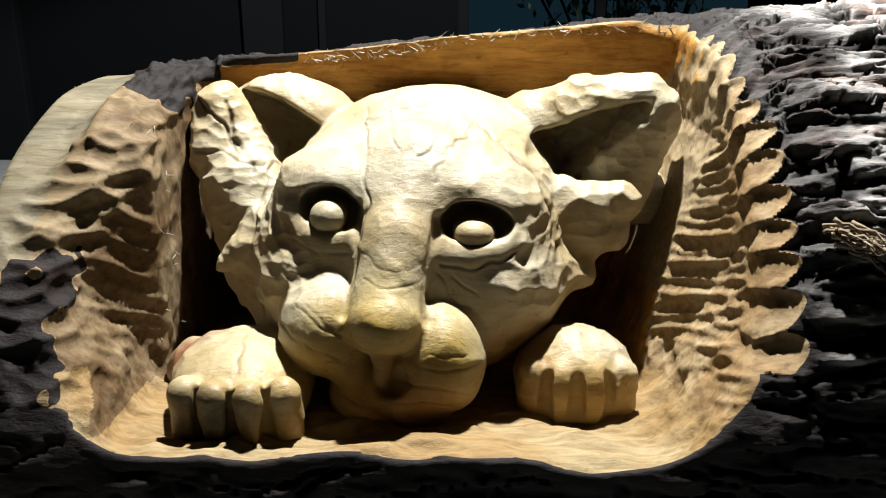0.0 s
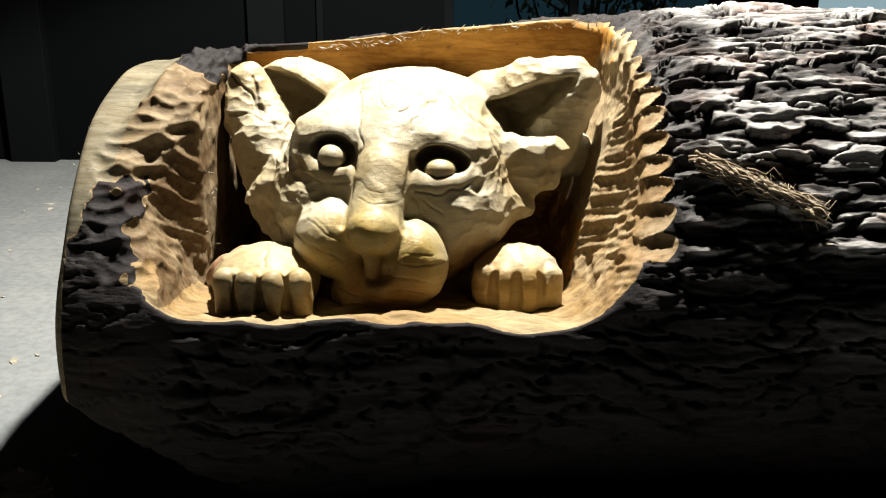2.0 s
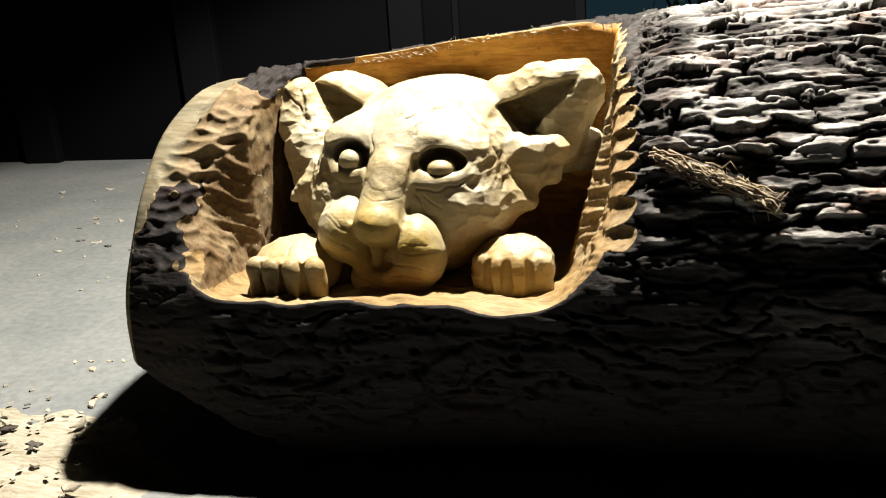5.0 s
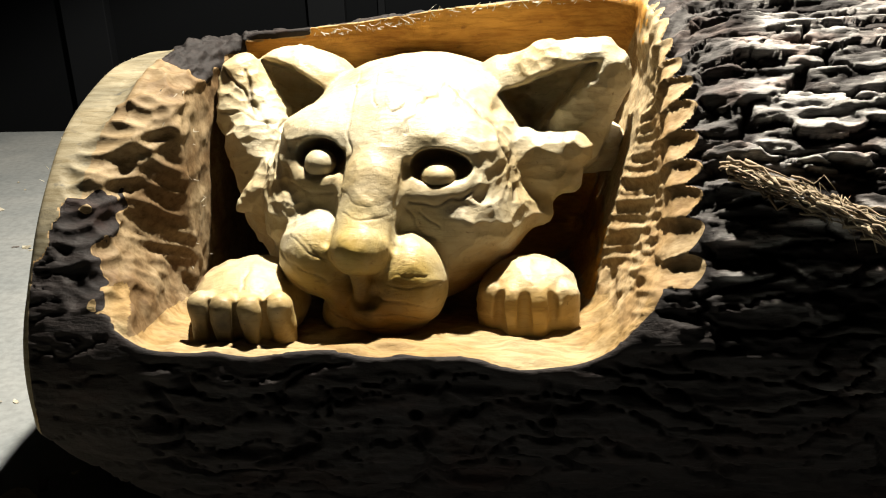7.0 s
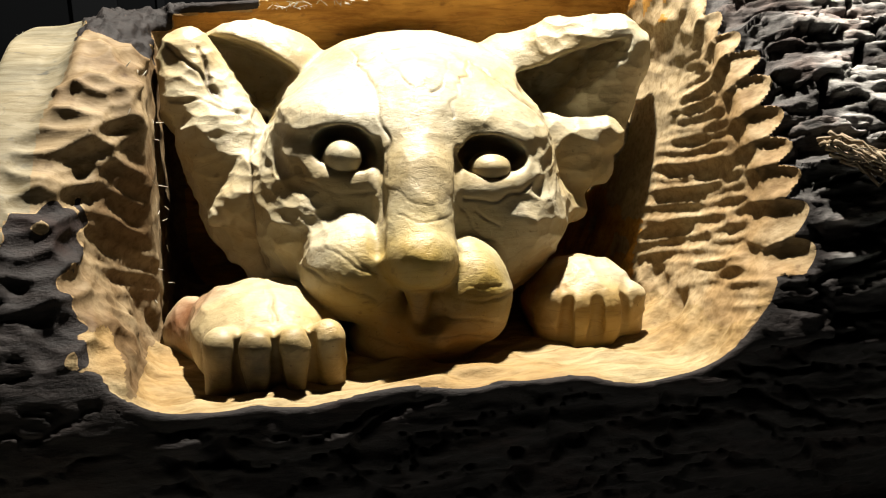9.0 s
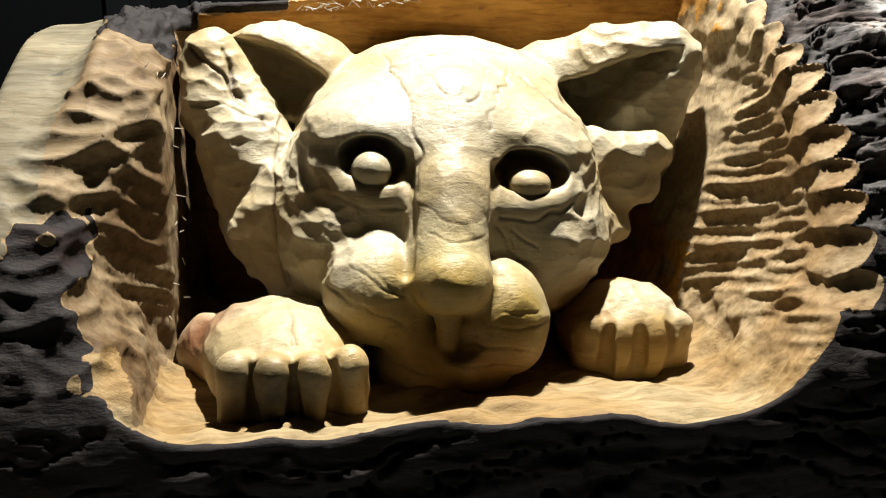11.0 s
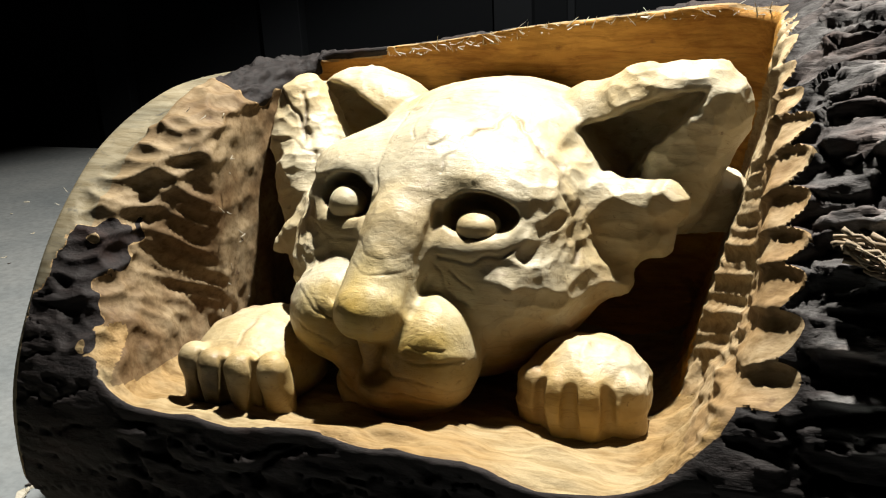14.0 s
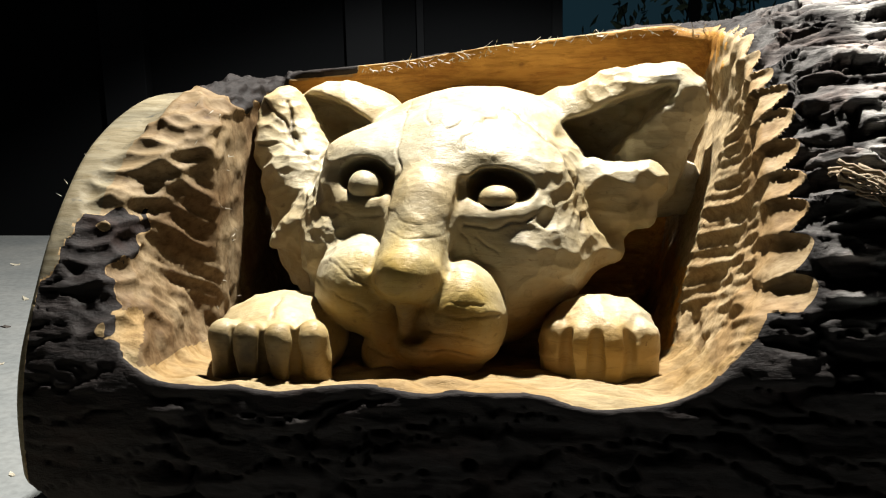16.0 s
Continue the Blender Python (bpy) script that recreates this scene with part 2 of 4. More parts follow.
def worked_surface(m):
    """Darker cuts, grey hand marks, and the fine scratches of the blade."""
    nt = m.node_tree
    b = nt.nodes["Principled BSDF"]
    col = b.inputs["Base Color"].links[0].from_socket
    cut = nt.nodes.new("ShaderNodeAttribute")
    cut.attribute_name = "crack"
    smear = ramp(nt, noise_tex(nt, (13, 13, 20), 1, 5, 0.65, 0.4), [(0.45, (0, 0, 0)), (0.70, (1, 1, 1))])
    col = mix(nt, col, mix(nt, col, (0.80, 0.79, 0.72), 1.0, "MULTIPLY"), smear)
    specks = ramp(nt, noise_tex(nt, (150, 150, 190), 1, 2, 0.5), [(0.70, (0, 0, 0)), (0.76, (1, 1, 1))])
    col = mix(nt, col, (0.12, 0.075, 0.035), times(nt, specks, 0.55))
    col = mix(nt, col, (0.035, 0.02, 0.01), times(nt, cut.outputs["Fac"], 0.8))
    nt.links.new(col, b.inputs["Base Color"])
    scratch = ramp(nt, noise_tex(nt, (42, 60, 95), 1, 4, 0.6, 1.4), [(0.44, (1, 1, 1)), (0.5, (0, 0, 0)), (0.56, (1, 1, 1))])
    bump(nt, b, scratch, 0.16, 0.0018)


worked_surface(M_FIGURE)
tint_round(M_FIGURE, (((-0.062, 0.800, 0.405), 0.100), ((-0.120, 0.84, 0.36), 0.080), ((0.000, 0.83, 0.36), 0.080)), (0.93, 0.76, 0.27))
# low paw fronts: yellow sap, and the ledge's warm bounced light as colour
tint_round(M_FIGURE, (((-0.2, 0.76, 0.28), 0.120), ((0.15, 0.815, 0.265), 0.130)), (0.96, 0.70, 0.20))
# under chin, jaw and tuft: some sap, the rest painted shade
tint_round(M_FIGURE, (((-0.045, 0.84, 0.265), 0.120), ((0.075, 0.93, 0.310), 0.090), ((0.150, 0.99, 0.360), 0.070)), (0.80, 0.50, 0.18))
tint_round(M_FIGURE, (((-0.312, 0.93, 0.335), 0.085),), (0.42, 0.20, 0.12))
# blackens the far paw's toes: the shade on their fronts as colour
tint_round(M_FIGURE, (((-0.262, 0.775, 0.295), 0.085), ((-0.215, 0.768, 0.290), 0.085)), (0.05, 0.045, 0.035))
M_LEDGE = log_material("ledge_raw_wood", (0.30, 0.235, 0.13), (0.25, 0.165, 0.07), (0.13, 0.07, 0.028))
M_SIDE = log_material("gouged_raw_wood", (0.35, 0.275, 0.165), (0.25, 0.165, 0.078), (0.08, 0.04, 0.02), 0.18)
# the same raw wood darkened, so the left wall's shade is in its colour
M_SIDE_SHADED = log_material("gouged_shaded_wood", (0.21, 0.158, 0.092), (0.115, 0.072, 0.034), (0.04, 0.02, 0.011), 0.15)
M_BACK = log_material("orange_back_wood", (0.44, 0.235, 0.055), (0.30, 0.140, 0.027), (0.08, 0.04, 0.02))
M_BARE = log_material("weathered_sapwood", (0.19, 0.165, 0.11), (0.12, 0.108, 0.075), (0.025, 0.03, 0.034), 0.12)
M_BARK = log_material("pine_bark", (0.30, 0.22, 0.12), (0.26, 0.17, 0.08), (0.08, 0.05, 0.03))


def floor_material():
    m, nt, b = material("concrete", (0.30, 0.30, 0.29), 0.75, 0.3)
    c = ramp(nt, noise_tex(nt, (1.6, 1.6, 1.6), 1, 8, 0.65), [(0.3, (0.14, 0.155, 0.16)), (0.55, (0.205, 0.215, 0.212)), (0.75, (0.27, 0.272, 0.26))])
    s = ramp(nt, noise_tex(nt, (45, 45, 45), 1, 4), [(0.35, (0.8, 0.8, 0.8)), (0.6, (1, 1, 1))])
    nt.links.new(mix(nt, c, s, 1.0, "MULTIPLY"), b.inputs["Base Color"])
    bump(nt, b, noise_tex(nt, (70, 70, 70), 1, 6), 0.35, 0.003)
    return m


M_FLOOR = floor_material()
# near-black base colours carry the gloom of the unlit background
M_WALL = material("gloom_dark_boards", (0.002, 0.0023, 0.0027), 0.9, 0.03)[0]
M_POST = material("gloom_dark_post", (0.003, 0.0034, 0.004), 0.8, 0.04)[0]
M_CHIP = wood_material("fresh_chips", (0.40, 0.38, 0.31), (0.34, 0.31, 0.24), (0.13, 0.08, 0.04))

# ---------------------------------------------------------------- the setting
bm = bmesh.new()
box(bm, (-6, -4, -0.1), (6, 7, 0))
tagged(part("floor", bm, M_FLOOR), "bare grey concrete workshop floor with dust and chips", "floor", kind="structure")
WALL_Y = 3.60


def wall_with_openings(openings, x0, x1, top):
    """Boards between and over the openings (left, right, sill, head)."""
    bm = bmesh.new()
    x = x0
    for left, right, sill, head in openings:
        box(bm, (x, WALL_Y, 0), (left, WALL_Y + 0.12, top))
        if sill > 0:
            box(bm, (left, WALL_Y, 0), (right, WALL_Y + 0.12, sill))
        box(bm, (left, WALL_Y, head), (right, WALL_Y + 0.12, top))
        x = right
    box(bm, (x, WALL_Y, 0), (x1, WALL_Y + 0.12, top))
    return bm


OPENINGS = [(0.06, 1.30, 0.25, 2.1), (1.68, 2.70, 0.25, 2.1)]
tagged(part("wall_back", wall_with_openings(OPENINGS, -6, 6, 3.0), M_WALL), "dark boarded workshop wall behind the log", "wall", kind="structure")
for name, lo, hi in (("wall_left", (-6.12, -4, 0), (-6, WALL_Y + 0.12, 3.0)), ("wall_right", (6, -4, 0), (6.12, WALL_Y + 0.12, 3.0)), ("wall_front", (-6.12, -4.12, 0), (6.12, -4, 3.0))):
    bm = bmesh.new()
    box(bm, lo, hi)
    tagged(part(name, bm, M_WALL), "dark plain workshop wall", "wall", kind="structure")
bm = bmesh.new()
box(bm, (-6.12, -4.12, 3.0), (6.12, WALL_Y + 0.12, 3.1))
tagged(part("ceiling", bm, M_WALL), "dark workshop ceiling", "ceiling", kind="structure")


def dusk_material(name, colour, strength):
    m = bpy.data.materials.new(name)
    m.use_nodes = True
    nt = m.node_tree
    nt.nodes.remove(nt.nodes["Principled BSDF"])
    e = nt.nodes.new("ShaderNodeEmission")
    e.inputs[0].default_value = (*colour, 1)
    e.inputs[1].default_value = strength
    nt.links.new(e.outputs[0], nt.nodes["Material Output"].inputs[0])
    return m


bm = bmesh.new()
box(bm, (-1.5, WALL_Y + 1.6, -0.1), (1.9, WALL_Y + 1.62, 3.2))
tagged(part("backdrop", bm, dusk_material("dusk_sky", (0.10, 0.27, 0.37), 0.06)), "dim blue dusk light outside the window", "backdrop", kind="structure")
bm = bmesh.new()
box(bm, (1.9, WALL_Y + 1.6, -0.1), (5.2, WALL_Y + 1.62, 3.2))
tagged(part("backdrop", bm, dusk_material("lit_yard", (0.42, 0.60, 0.66), 0.60)), "pale blue light outside the second window", "backdrop", kind="structure")


def window(name, left, right, sill, head, bars):
    frame_ = tagged(new(name), "dark window frame looking out on blue dusk", "window", kind="structure")
    frame_.location = ((left + right) / 2, WALL_Y + 0.06, sill)
    bpy.context.view_layer.update()
    t = 0.045
    for lo, hi in (((left, sill), (left + t, head)), ((right - t, sill), (right, head)), ((left + t, sill), (right - t, sill + t)), ((left + t, head - t), (right - t, head))):
        bm = bmesh.new()
        box(bm, (lo[0], WALL_Y + 0.02, lo[1]), (hi[0], WALL_Y + 0.10, hi[1]), 0.004)
        part("window_frame", bm, M_POST, frame_)
    for x in bars:
        bm = bmesh.new()
        box(bm, (x, WALL_Y + 0.03, sill + t), (x + 0.04, WALL_Y + 0.09, head - t), 0.003)
        part("glazing_bar", bm, M_POST, frame_)


window("window_1", *OPENINGS[0], (0.62,))
window("window_2", *OPENINGS[1], ())

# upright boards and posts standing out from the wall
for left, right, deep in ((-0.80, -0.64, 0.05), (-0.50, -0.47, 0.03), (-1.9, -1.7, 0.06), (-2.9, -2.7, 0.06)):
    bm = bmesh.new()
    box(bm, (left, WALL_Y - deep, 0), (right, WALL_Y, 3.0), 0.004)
    tagged(part("post", bm, M_POST), "grey weathered timber post, darkened to match the unlit wall", "post", "posts on the wall", "structure")


def shrub():
    """Dark leaves outside the first window."""
    rnd = random.Random(3)
    root = tagged(new("shrub"), "dark leafy shrub outside the window at dusk", "shrub")
    root.location = (0.85, WALL_Y + 0.7, 0)
    bpy.context.view_layer.update()
    bm = bmesh.new()
    tips = []
    for i in range(14):
        a = rnd.uniform(0, 2 * math.pi)
        pts = [Vector((0.85, WALL_Y + 0.7, 0))]
        way = Vector((0.35 * math.cos(a), 0.35 * math.sin(a), 1)).normalized()
        for k in range(6):
            way = (way + Vector((rnd.gauss(0, 0.22), rnd.gauss(0, 0.2), rnd.gauss(0.05, 0.1)))).normalized()
            pts.append(pts[-1] + way * 0.2)
        tips += pts[2:]
        tube(bm, pts, [0.014 * (1 - k / 8) for k in range(7)], 5)
    tagged(part("branch", bm, M_POST, root), kind="stuff")
    bm = bmesh.new()
    for i in range(900):
        p = rnd.choice(tips) + Vector((rnd.gauss(0, 0.07), rnd.gauss(0, 0.07), rnd.gauss(0, 0.07)))
        q = Euler((rnd.uniform(0, 6), rnd.uniform(0, 6), rnd.uniform(0, 6))).to_matrix()
        s_ = rnd.uniform(0.02, 0.045)
        bm.faces.new([bm.verts.new(p + q @ Vector(c) * s_) for c in ((-1, 0, 0), (0, 0.45, 0.1), (1, 0, 0), (0, -0.45, 0.1))])
    ob = part("leaves", bm, M_LEAF, root)
    tagged(ob, kind="stuff")


M_LEAF = material("dark_leaf", (0.04, 0.06, 0.035), 0.6, 0.3)[0]
shrub()

# ---------------------------------------------------------------- the carved log
A_SHORT, B_LONG, LEANING = 0.312, 0.408, radians(38)


def centre_z(x):
    return 0.285 + 0.06 * sstep(-0.45, 0.45, x)


def centre_of(x):
    return float(centre_z(np.array(x)))


def log_polar(p):
    """u towards the front, w upwards from the log's heart."""
    return 1.08 - p[:, 1], p[:, 2] - centre_z(p[:, 0])


def log_round(p):
    u, w = log_polar(p)
    a = math.cos(LEANING) * u + math.sin(LEANING) * w
    b = -math.sin(LEANING) * u + math.cos(LEANING) * w
    r = np.sqrt(u * u + w * w) + 1e-6
    q = np.sqrt((a / A_SHORT) ** 2 + (b / B_LONG) ** 2) + 1e-6
    return (q - 1) * r / q


def rim_strip(p, ang):
    """How far the upright rims of the opening are cut back."""
    return sstep(-0.458, -0.412, p[:, 0]) * sstep(0.372, 0.330, p[:, 0]) * sstep(0.02, 0.25, ang) * sstep(1.95, 1.65, ang)


def log_top(x):
    """The log's flat back rises towards its thick end."""
    return np.interp(x, (-0.487, -0.36, -0.20, -0.12, 0.02, 0.12, 0.33, 0.40, 0.47, 0.80), (0.626, 0.641, 0.653, 0.657, 0.679, 0.687, 0.697, 0.708, 0.718, 0.728))


def log_skin(p, rims=True):
    """The log's outer surface without its opening."""
    d = log_round(p) + 0.007 * wave(p, (6, 9, 9), 0.4)
    d = smax(d, p[:, 2] - log_top(p[:, 0]) + 0.003 * wave(p, (17, 13, 9), 0.9), 0.03)
    u, w = log_polar(p)
    ang = np.arctan2(w, u)
    bare = sstep(-0.425, -0.450, p[:, 0] - 0.03 * sstep(0.95, 1.35, ang)) * sstep(-0.05, 0.45, ang)
    d = d + 0.010 * bare
    # the sawn end is rounded off towards its upper edge
    worn = np.sqrt(((p[:, 1] - 1.22) / 0.520) ** 2 + ((p[:, 2] - 0.20) / 0.421) ** 2) - 1
    d = smax(d, 0.42 * worn - 0.16 * sstep(-0.455, -0.28, p[:, 0]), 0.02)
    if rims:
        d = d + np.where(p[:, 0] < 0, 0.012, 0.016) * rim_strip(p, ang)
    d = smax(d, -0.487 - p[:, 0] + 0.003 * wave(p, (20, 23, 19), 1.0), 0.012)
    d = smax(d, 0.80 * (0.188 - 0.72 * (p[:, 0] + 0.487) - p[:, 2]) + 0.008 * wave(p, (40, 30, 30), 2), 0.008)
    d = np.maximum(d, p[:, 0] - 1.42)
    return np.maximum(d, 0.006 - p[:, 2])


def floor_z(p):
    return 0.305 - 0.14 * (p[:, 1] - 0.72) + 0.02 * sstep(0.20, 0.30, p[:, 0]) - 0.008 * sstep(0.06, 0.12, p[:, 0]) + 0.006 * wave(p, (34, 50, 9), 2.0)


def alcove(p):
    """The hollow: below 0 inside it."""
    x, y, z = p.T
    left = np.maximum(-0.335 - 0.70 * np.maximum(0, 0.97 - y), -0.352 - 0.040 * sstep(0.31, 0.44, z))
    right = np.minimum(0.246 + 0.27 * (z - 0.318) + 0.62 * np.maximum(0, 0.98 - y), 0.272 + 0.043 * sstep(0.30, 0.46, z))
    d = smax((left - x) * 0.85, (x - right) * 0.85, 0.02)
    d = smax(d, floor_z(p) - z, 0.045)
    return smax(d, y - (1.205 + 0.42 * np.clip(0.675 - z, 0, 0.16) + 0.006 * wave(p, (22, 9, 26), 3.0)), 0.03)


def skin_point(x, ang, out=0.0):
    r = 1 / math.sqrt((math.cos(ang - LEANING) / A_SHORT) ** 2 + (math.sin(ang - LEANING) / B_LONG) ** 2) + out
    return Vector((x, 1.08 - r * math.cos(ang), centre_of(x) + r * math.sin(ang)))


def log_field(p):
    """The points come in the order of their x."""
    d = log_skin(p)
    end = np.searchsorted(p[:, 0], 0.45)
    if end:
        q = p[:end]
        soft = 0.006 + (0.050 * sstep(-0.28, -0.36, q[:, 0]) + 0.022 * sstep(0.25, 0.30, q[:, 0])) * sstep(0.31, 0.37, q[:, 2])
        d[:end] = smax(d[:end], -alcove(q), soft)
    return d


log = tagged(new("carved_log"), "thick barked pine log with carved alcove lying on concrete", "carved log")
log.location = (0.4, 1.08, 0.0)
bpy.context.view_layer.update()

V, Q = sculpt(log_field, (-0.55, 0.60, -0.02), (1.45, 1.56, 0.80), 0.0035)
N = normals_of(V, Q)
skin = log_skin(V, False)
hollow = alcove(V)
u, w = log_polar(V)
ang = np.arctan2(w, u)
bare = sstep(-0.400, -0.425, V[:, 0] - 0.02 * sstep(0.95, 1.35, ang)) * sstep(0.15, 0.55, ang + 0.2 * vnoise(V * np.array([40, 18, 18]), 77))


def fluted_rim(v, ang_, skin_):
    """Gouge strokes side by side along the upright rim: how deep they cut, how deep the darker strokes beside them in the bark, and how far out the bare wood reaches."""
    near = sstep(-0.062, -0.042, skin_) * (v[:, 0] > 0.27) * sstep(0.10, 0.20, ang_) * sstep(1.74, 1.62, ang_)
    s_ = (ang_ * 0.335 - 0.34 * (v[:, 0] - 0.33)) / 0.044 + 0.22 * vnoise(v * 13, 97)
    f = s_ - np.floor(s_)
    lens = 1 - (2 * f - 1) ** 2
    out = 0.338 + 0.020 * lens - 0.018 * sstep(0.95, 1.25, ang_)
    deep = (0.0060 * f + 0.0025 * lens) * sstep(out + 0.002, out - 0.012, v[:, 0]) * near
    g = s_ + 0.45 - np.floor(s_ + 0.45)
    lens = 1 - (2 * g - 1) ** 2
    side = 0.010 * lens * sstep(out - 0.004, out + 0.006, v[:, 0]) * sstep(0.420, 0.385, v[:, 0] + 0.012 * lens) * near * sstep(0.30, 0.55, ang_)
    return deep, side, out - v[:, 0], near


bite, nick, bared, rim_right = np.zeros(len(V)), np.zeros(len(V)), np.full(len(V), -1.0), np.zeros(len(V))
near = np.flatnonzero((V[:, 0] > 0.27) & (V[:, 0] < 0.44) & (skin > -0.07) & (V[:, 2] > 0.28))
bite[near], nick[near], bared[near], rim_right[near] = fluted_rim(V[near], ang[near], skin[near])
# overlapping scoops on the other rim, from the sawn end to the wall of the hollow
rim = (V[:, 0] < -0.30) * sstep(0.062, 0.046, hollow + 0.006 * vnoise(V * 30, 79)) * sstep(-0.075, -0.045, skin) * sstep(0.33, 0.36, V[:, 2]) * sstep(1.16, 1.08, V[:, 1])
rim_cut = np.zeros(len(V))
ri = np.flatnonzero(rim > 0)
v = V[ri]
r1, r2, rw = cells(v / np.array([0.042, 0.042, 0.021]) + 0.25 * np.stack([vnoise(v * 18, 91), vnoise(v * 18, 92), vnoise(v * 18, 93)], 1), 23, 0.75)
rim_cut[ri] = rim[ri] * (0.019 * (np.minimum(r1, 0.95) ** 2 - 0.36) - 0.002)
lipside = (ang < 0.3) & (hollow < 0.012)
rind = (skin - np.where(lipside, -0.006, np.where((V[:, 0] > 0.3) & (ang > 0.2), -0.0225, -0.012))) / 0.008
rind = np.minimum(rind, 3 * (0.5 - bare))
rind = np.minimum(rind, np.minimum((V[:, 0] + 0.478) / 0.006, (1.41 - V[:, 0]) / 0.006))
rind = np.minimum(rind, (V[:, 2] - 0.132 + 0.95 * (V[:, 0] + 0.47) + 0.01 * wave(V, (60, 50, 40), 1)) / 0.008)
rind = np.where(rim_right > 0.3, np.minimum(rind, (0.002 - bared) / 0.003), rind)
rind = np.where(V[:, 0] < 0, np.minimum(rind, (0.45 - rim) / 0.1), rind)
rind = np.where((ang > 1.3) & (V[:, 0] > -0.20) & (V[:, 0] < 0.33), np.minimum(rind, (hollow - 0.007 + 0.004 * vnoise(V * np.array([40, 60, 60]), 78)) / 0.003), rind)
# charred, stringy patch over the far ear
char = sstep(0.585, 0.61, V[:, 2] + 0.03 * vnoise(V * 30, 94)) * sstep(1.06, 1.11, V[:, 1] + 0.03 * vnoise(V * 24, 95)) * (V[:, 0] < -0.312) * (V[:, 0] > -0.415)
rind = np.maximum(rind, 2 * char - 1.0)
# the lower left rim takes the bark's dark colour
dark_rim = sstep(0.485, 0.445, V[:, 2] + 0.02 * vnoise(V * 26, 98) + 0.022 * vnoise(V * 70, 88)) * sstep(-0.386, -0.404, V[:, 0] + 0.012 * vnoise(V * 34, 99) + 0.012 * vnoise(V * 80, 89)) * sstep(-0.478, -0.450, V[:, 0] + 0.02 * vnoise(V * 45, 87)) * (rim > 0.3)
rind = np.maximum(rind, 2 * dark_rim - 1.0)
rind = np.where((ang > 1.3) & (V[:, 0] > -0.20), np.minimum(rind, (hollow - 0.007 + 0.004 * vnoise(V * np.array([40, 60, 60]), 78)) / 0.003), rind)
rind = np.clip(rind, -1, 1)
isbark = rind > 0
move = np.zeros(len(V))
# bark: long plates along the log with deep clefts and flaky layers
bi = np.flatnonzero(isbark)
v = V[bi]
P = np.stack([v[:, 0] * 6.0, ang[bi] * 0.36 * 33, np.zeros(len(v))], 1)
P += np.stack([0.5 * vnoise(v * 9, 21), 1.2 * vnoise(v * np.array([5, 11, 11]), 22) + 0.55 * vnoise(v * np.array([16, 34, 34]), 23) + 0.2 * vnoise(v * np.array([60, 110, 110]), 26), np.zeros(len(v))], 1)
d1, d2, who, off = cells(P, 5, 0.95, True)
cleft = sstep(0.01, 0.13 + 0.08 * vnoise(v * np.array([14, 30, 30]), 27), d2 - d1)
layer = fnoise(v * np.array([10, 52, 52]), 4, 30)
terrace = np.floor(layer * 3) / 3 + sstep(0.82, 1.0, layer * 3 - np.floor(layer * 3)) / 3
rise = -0.015 * (1 - cleft) + 0.007 * (who - 0.6) - 0.003 * off + 0.008 * terrace + 0.0015 * fnoise(v * np.array([50, 130, 130]), 2, 40)
move[bi] = rise * (0.75 + 0.25 * sstep(0.3, 0.9, ang[bi])) * sstep(-0.012, 0.0, skin[bi]) * sstep(0.0, 0.03, hollow[bi]) * (0.4 + 0.6 * sstep(-0.36, -0.28, v[:, 0]))
# pale worn crests, with the shade of the front and underside put in as dark
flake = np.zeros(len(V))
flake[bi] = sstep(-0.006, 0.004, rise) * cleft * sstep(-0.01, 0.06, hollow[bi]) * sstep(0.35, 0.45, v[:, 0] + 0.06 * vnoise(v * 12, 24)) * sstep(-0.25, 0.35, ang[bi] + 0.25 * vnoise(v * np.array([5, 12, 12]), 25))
# gouge marks on the alcove's walls
wi = np.flatnonzero(~isbark & (skin < -0.004))
v, n = V[wi], N[wi]
lefty = v[:, 0] < 0
S = np.stack([(np.abs(v[:, 0]) * 0.55 + v[:, 1] * 0.83) / np.where(lefty, 0.032, 0.050), v[:, 2] / np.where(lefty, 0.0185, 0.0150) + 0.35 * vnoise(v * 20, 11) + v[:, 1] * np.where(lefty, 36, 27), np.zeros(len(v))], 1)
g1, g2, gw, goff = cells(S, 9, 0.75, True)
side = sstep(0.35, 0.65, np.abs(n[:, 0])) * sstep(0.32, 0.36, v[:, 2]) * (1 - sstep(0.0, 0.004, bite[wi])) * np.where(v[:, 0] < 0, sstep(0.985, 0.945, v[:, 1]), sstep(1.03, 0.98, v[:, 1]))
gouge = np.where(lefty, 0.012, 0.011) * (np.minimum(g1, 0.9) ** 2 - 0.25) * side
h1, h2, hw = cells(v / np.array([0.05, 0.05, 0.035]), 13, 0.8)
ledge = sstep(0.36, 0.33, v[:, 2])
move[wi] = gouge + 0.006 * (h1 ** 2 - 0.3) * (1 - side) * (1 - sstep(0.0, 0.004, bite[wi])) + 0.0015 * fnoise(v * 45, 2, 50) + 0.006 * ledge * fnoise(v * np.array([11, 42, 20]), 4, 52)
move = np.where(rim > 0, move * (1 - rim), move) + rim_cut - np.maximum(bite, nick)
flake = np.where(nick > 0.001, 0.12, flake)
ci = np.flatnonzero(char > 0)
move[ci] += char[ci] * 0.006 * fnoise(V[ci] * np.array([90, 22, 60]), 3, 96)
V = V + N * move[:, None]
fb = isbark[Q].sum(1) >= 2
fe = ~fb & (((V[:, 0] - 0.025 * sstep(0.95, 1.35, ang) < -0.434) | (V[:, 0] < -0.470))[Q].any(1) & (V[Q, 0].mean(1) < -0.34) | (V[Q, 2].mean(1) < 0.2) & (V[Q, 0].mean(1) < 1.3))
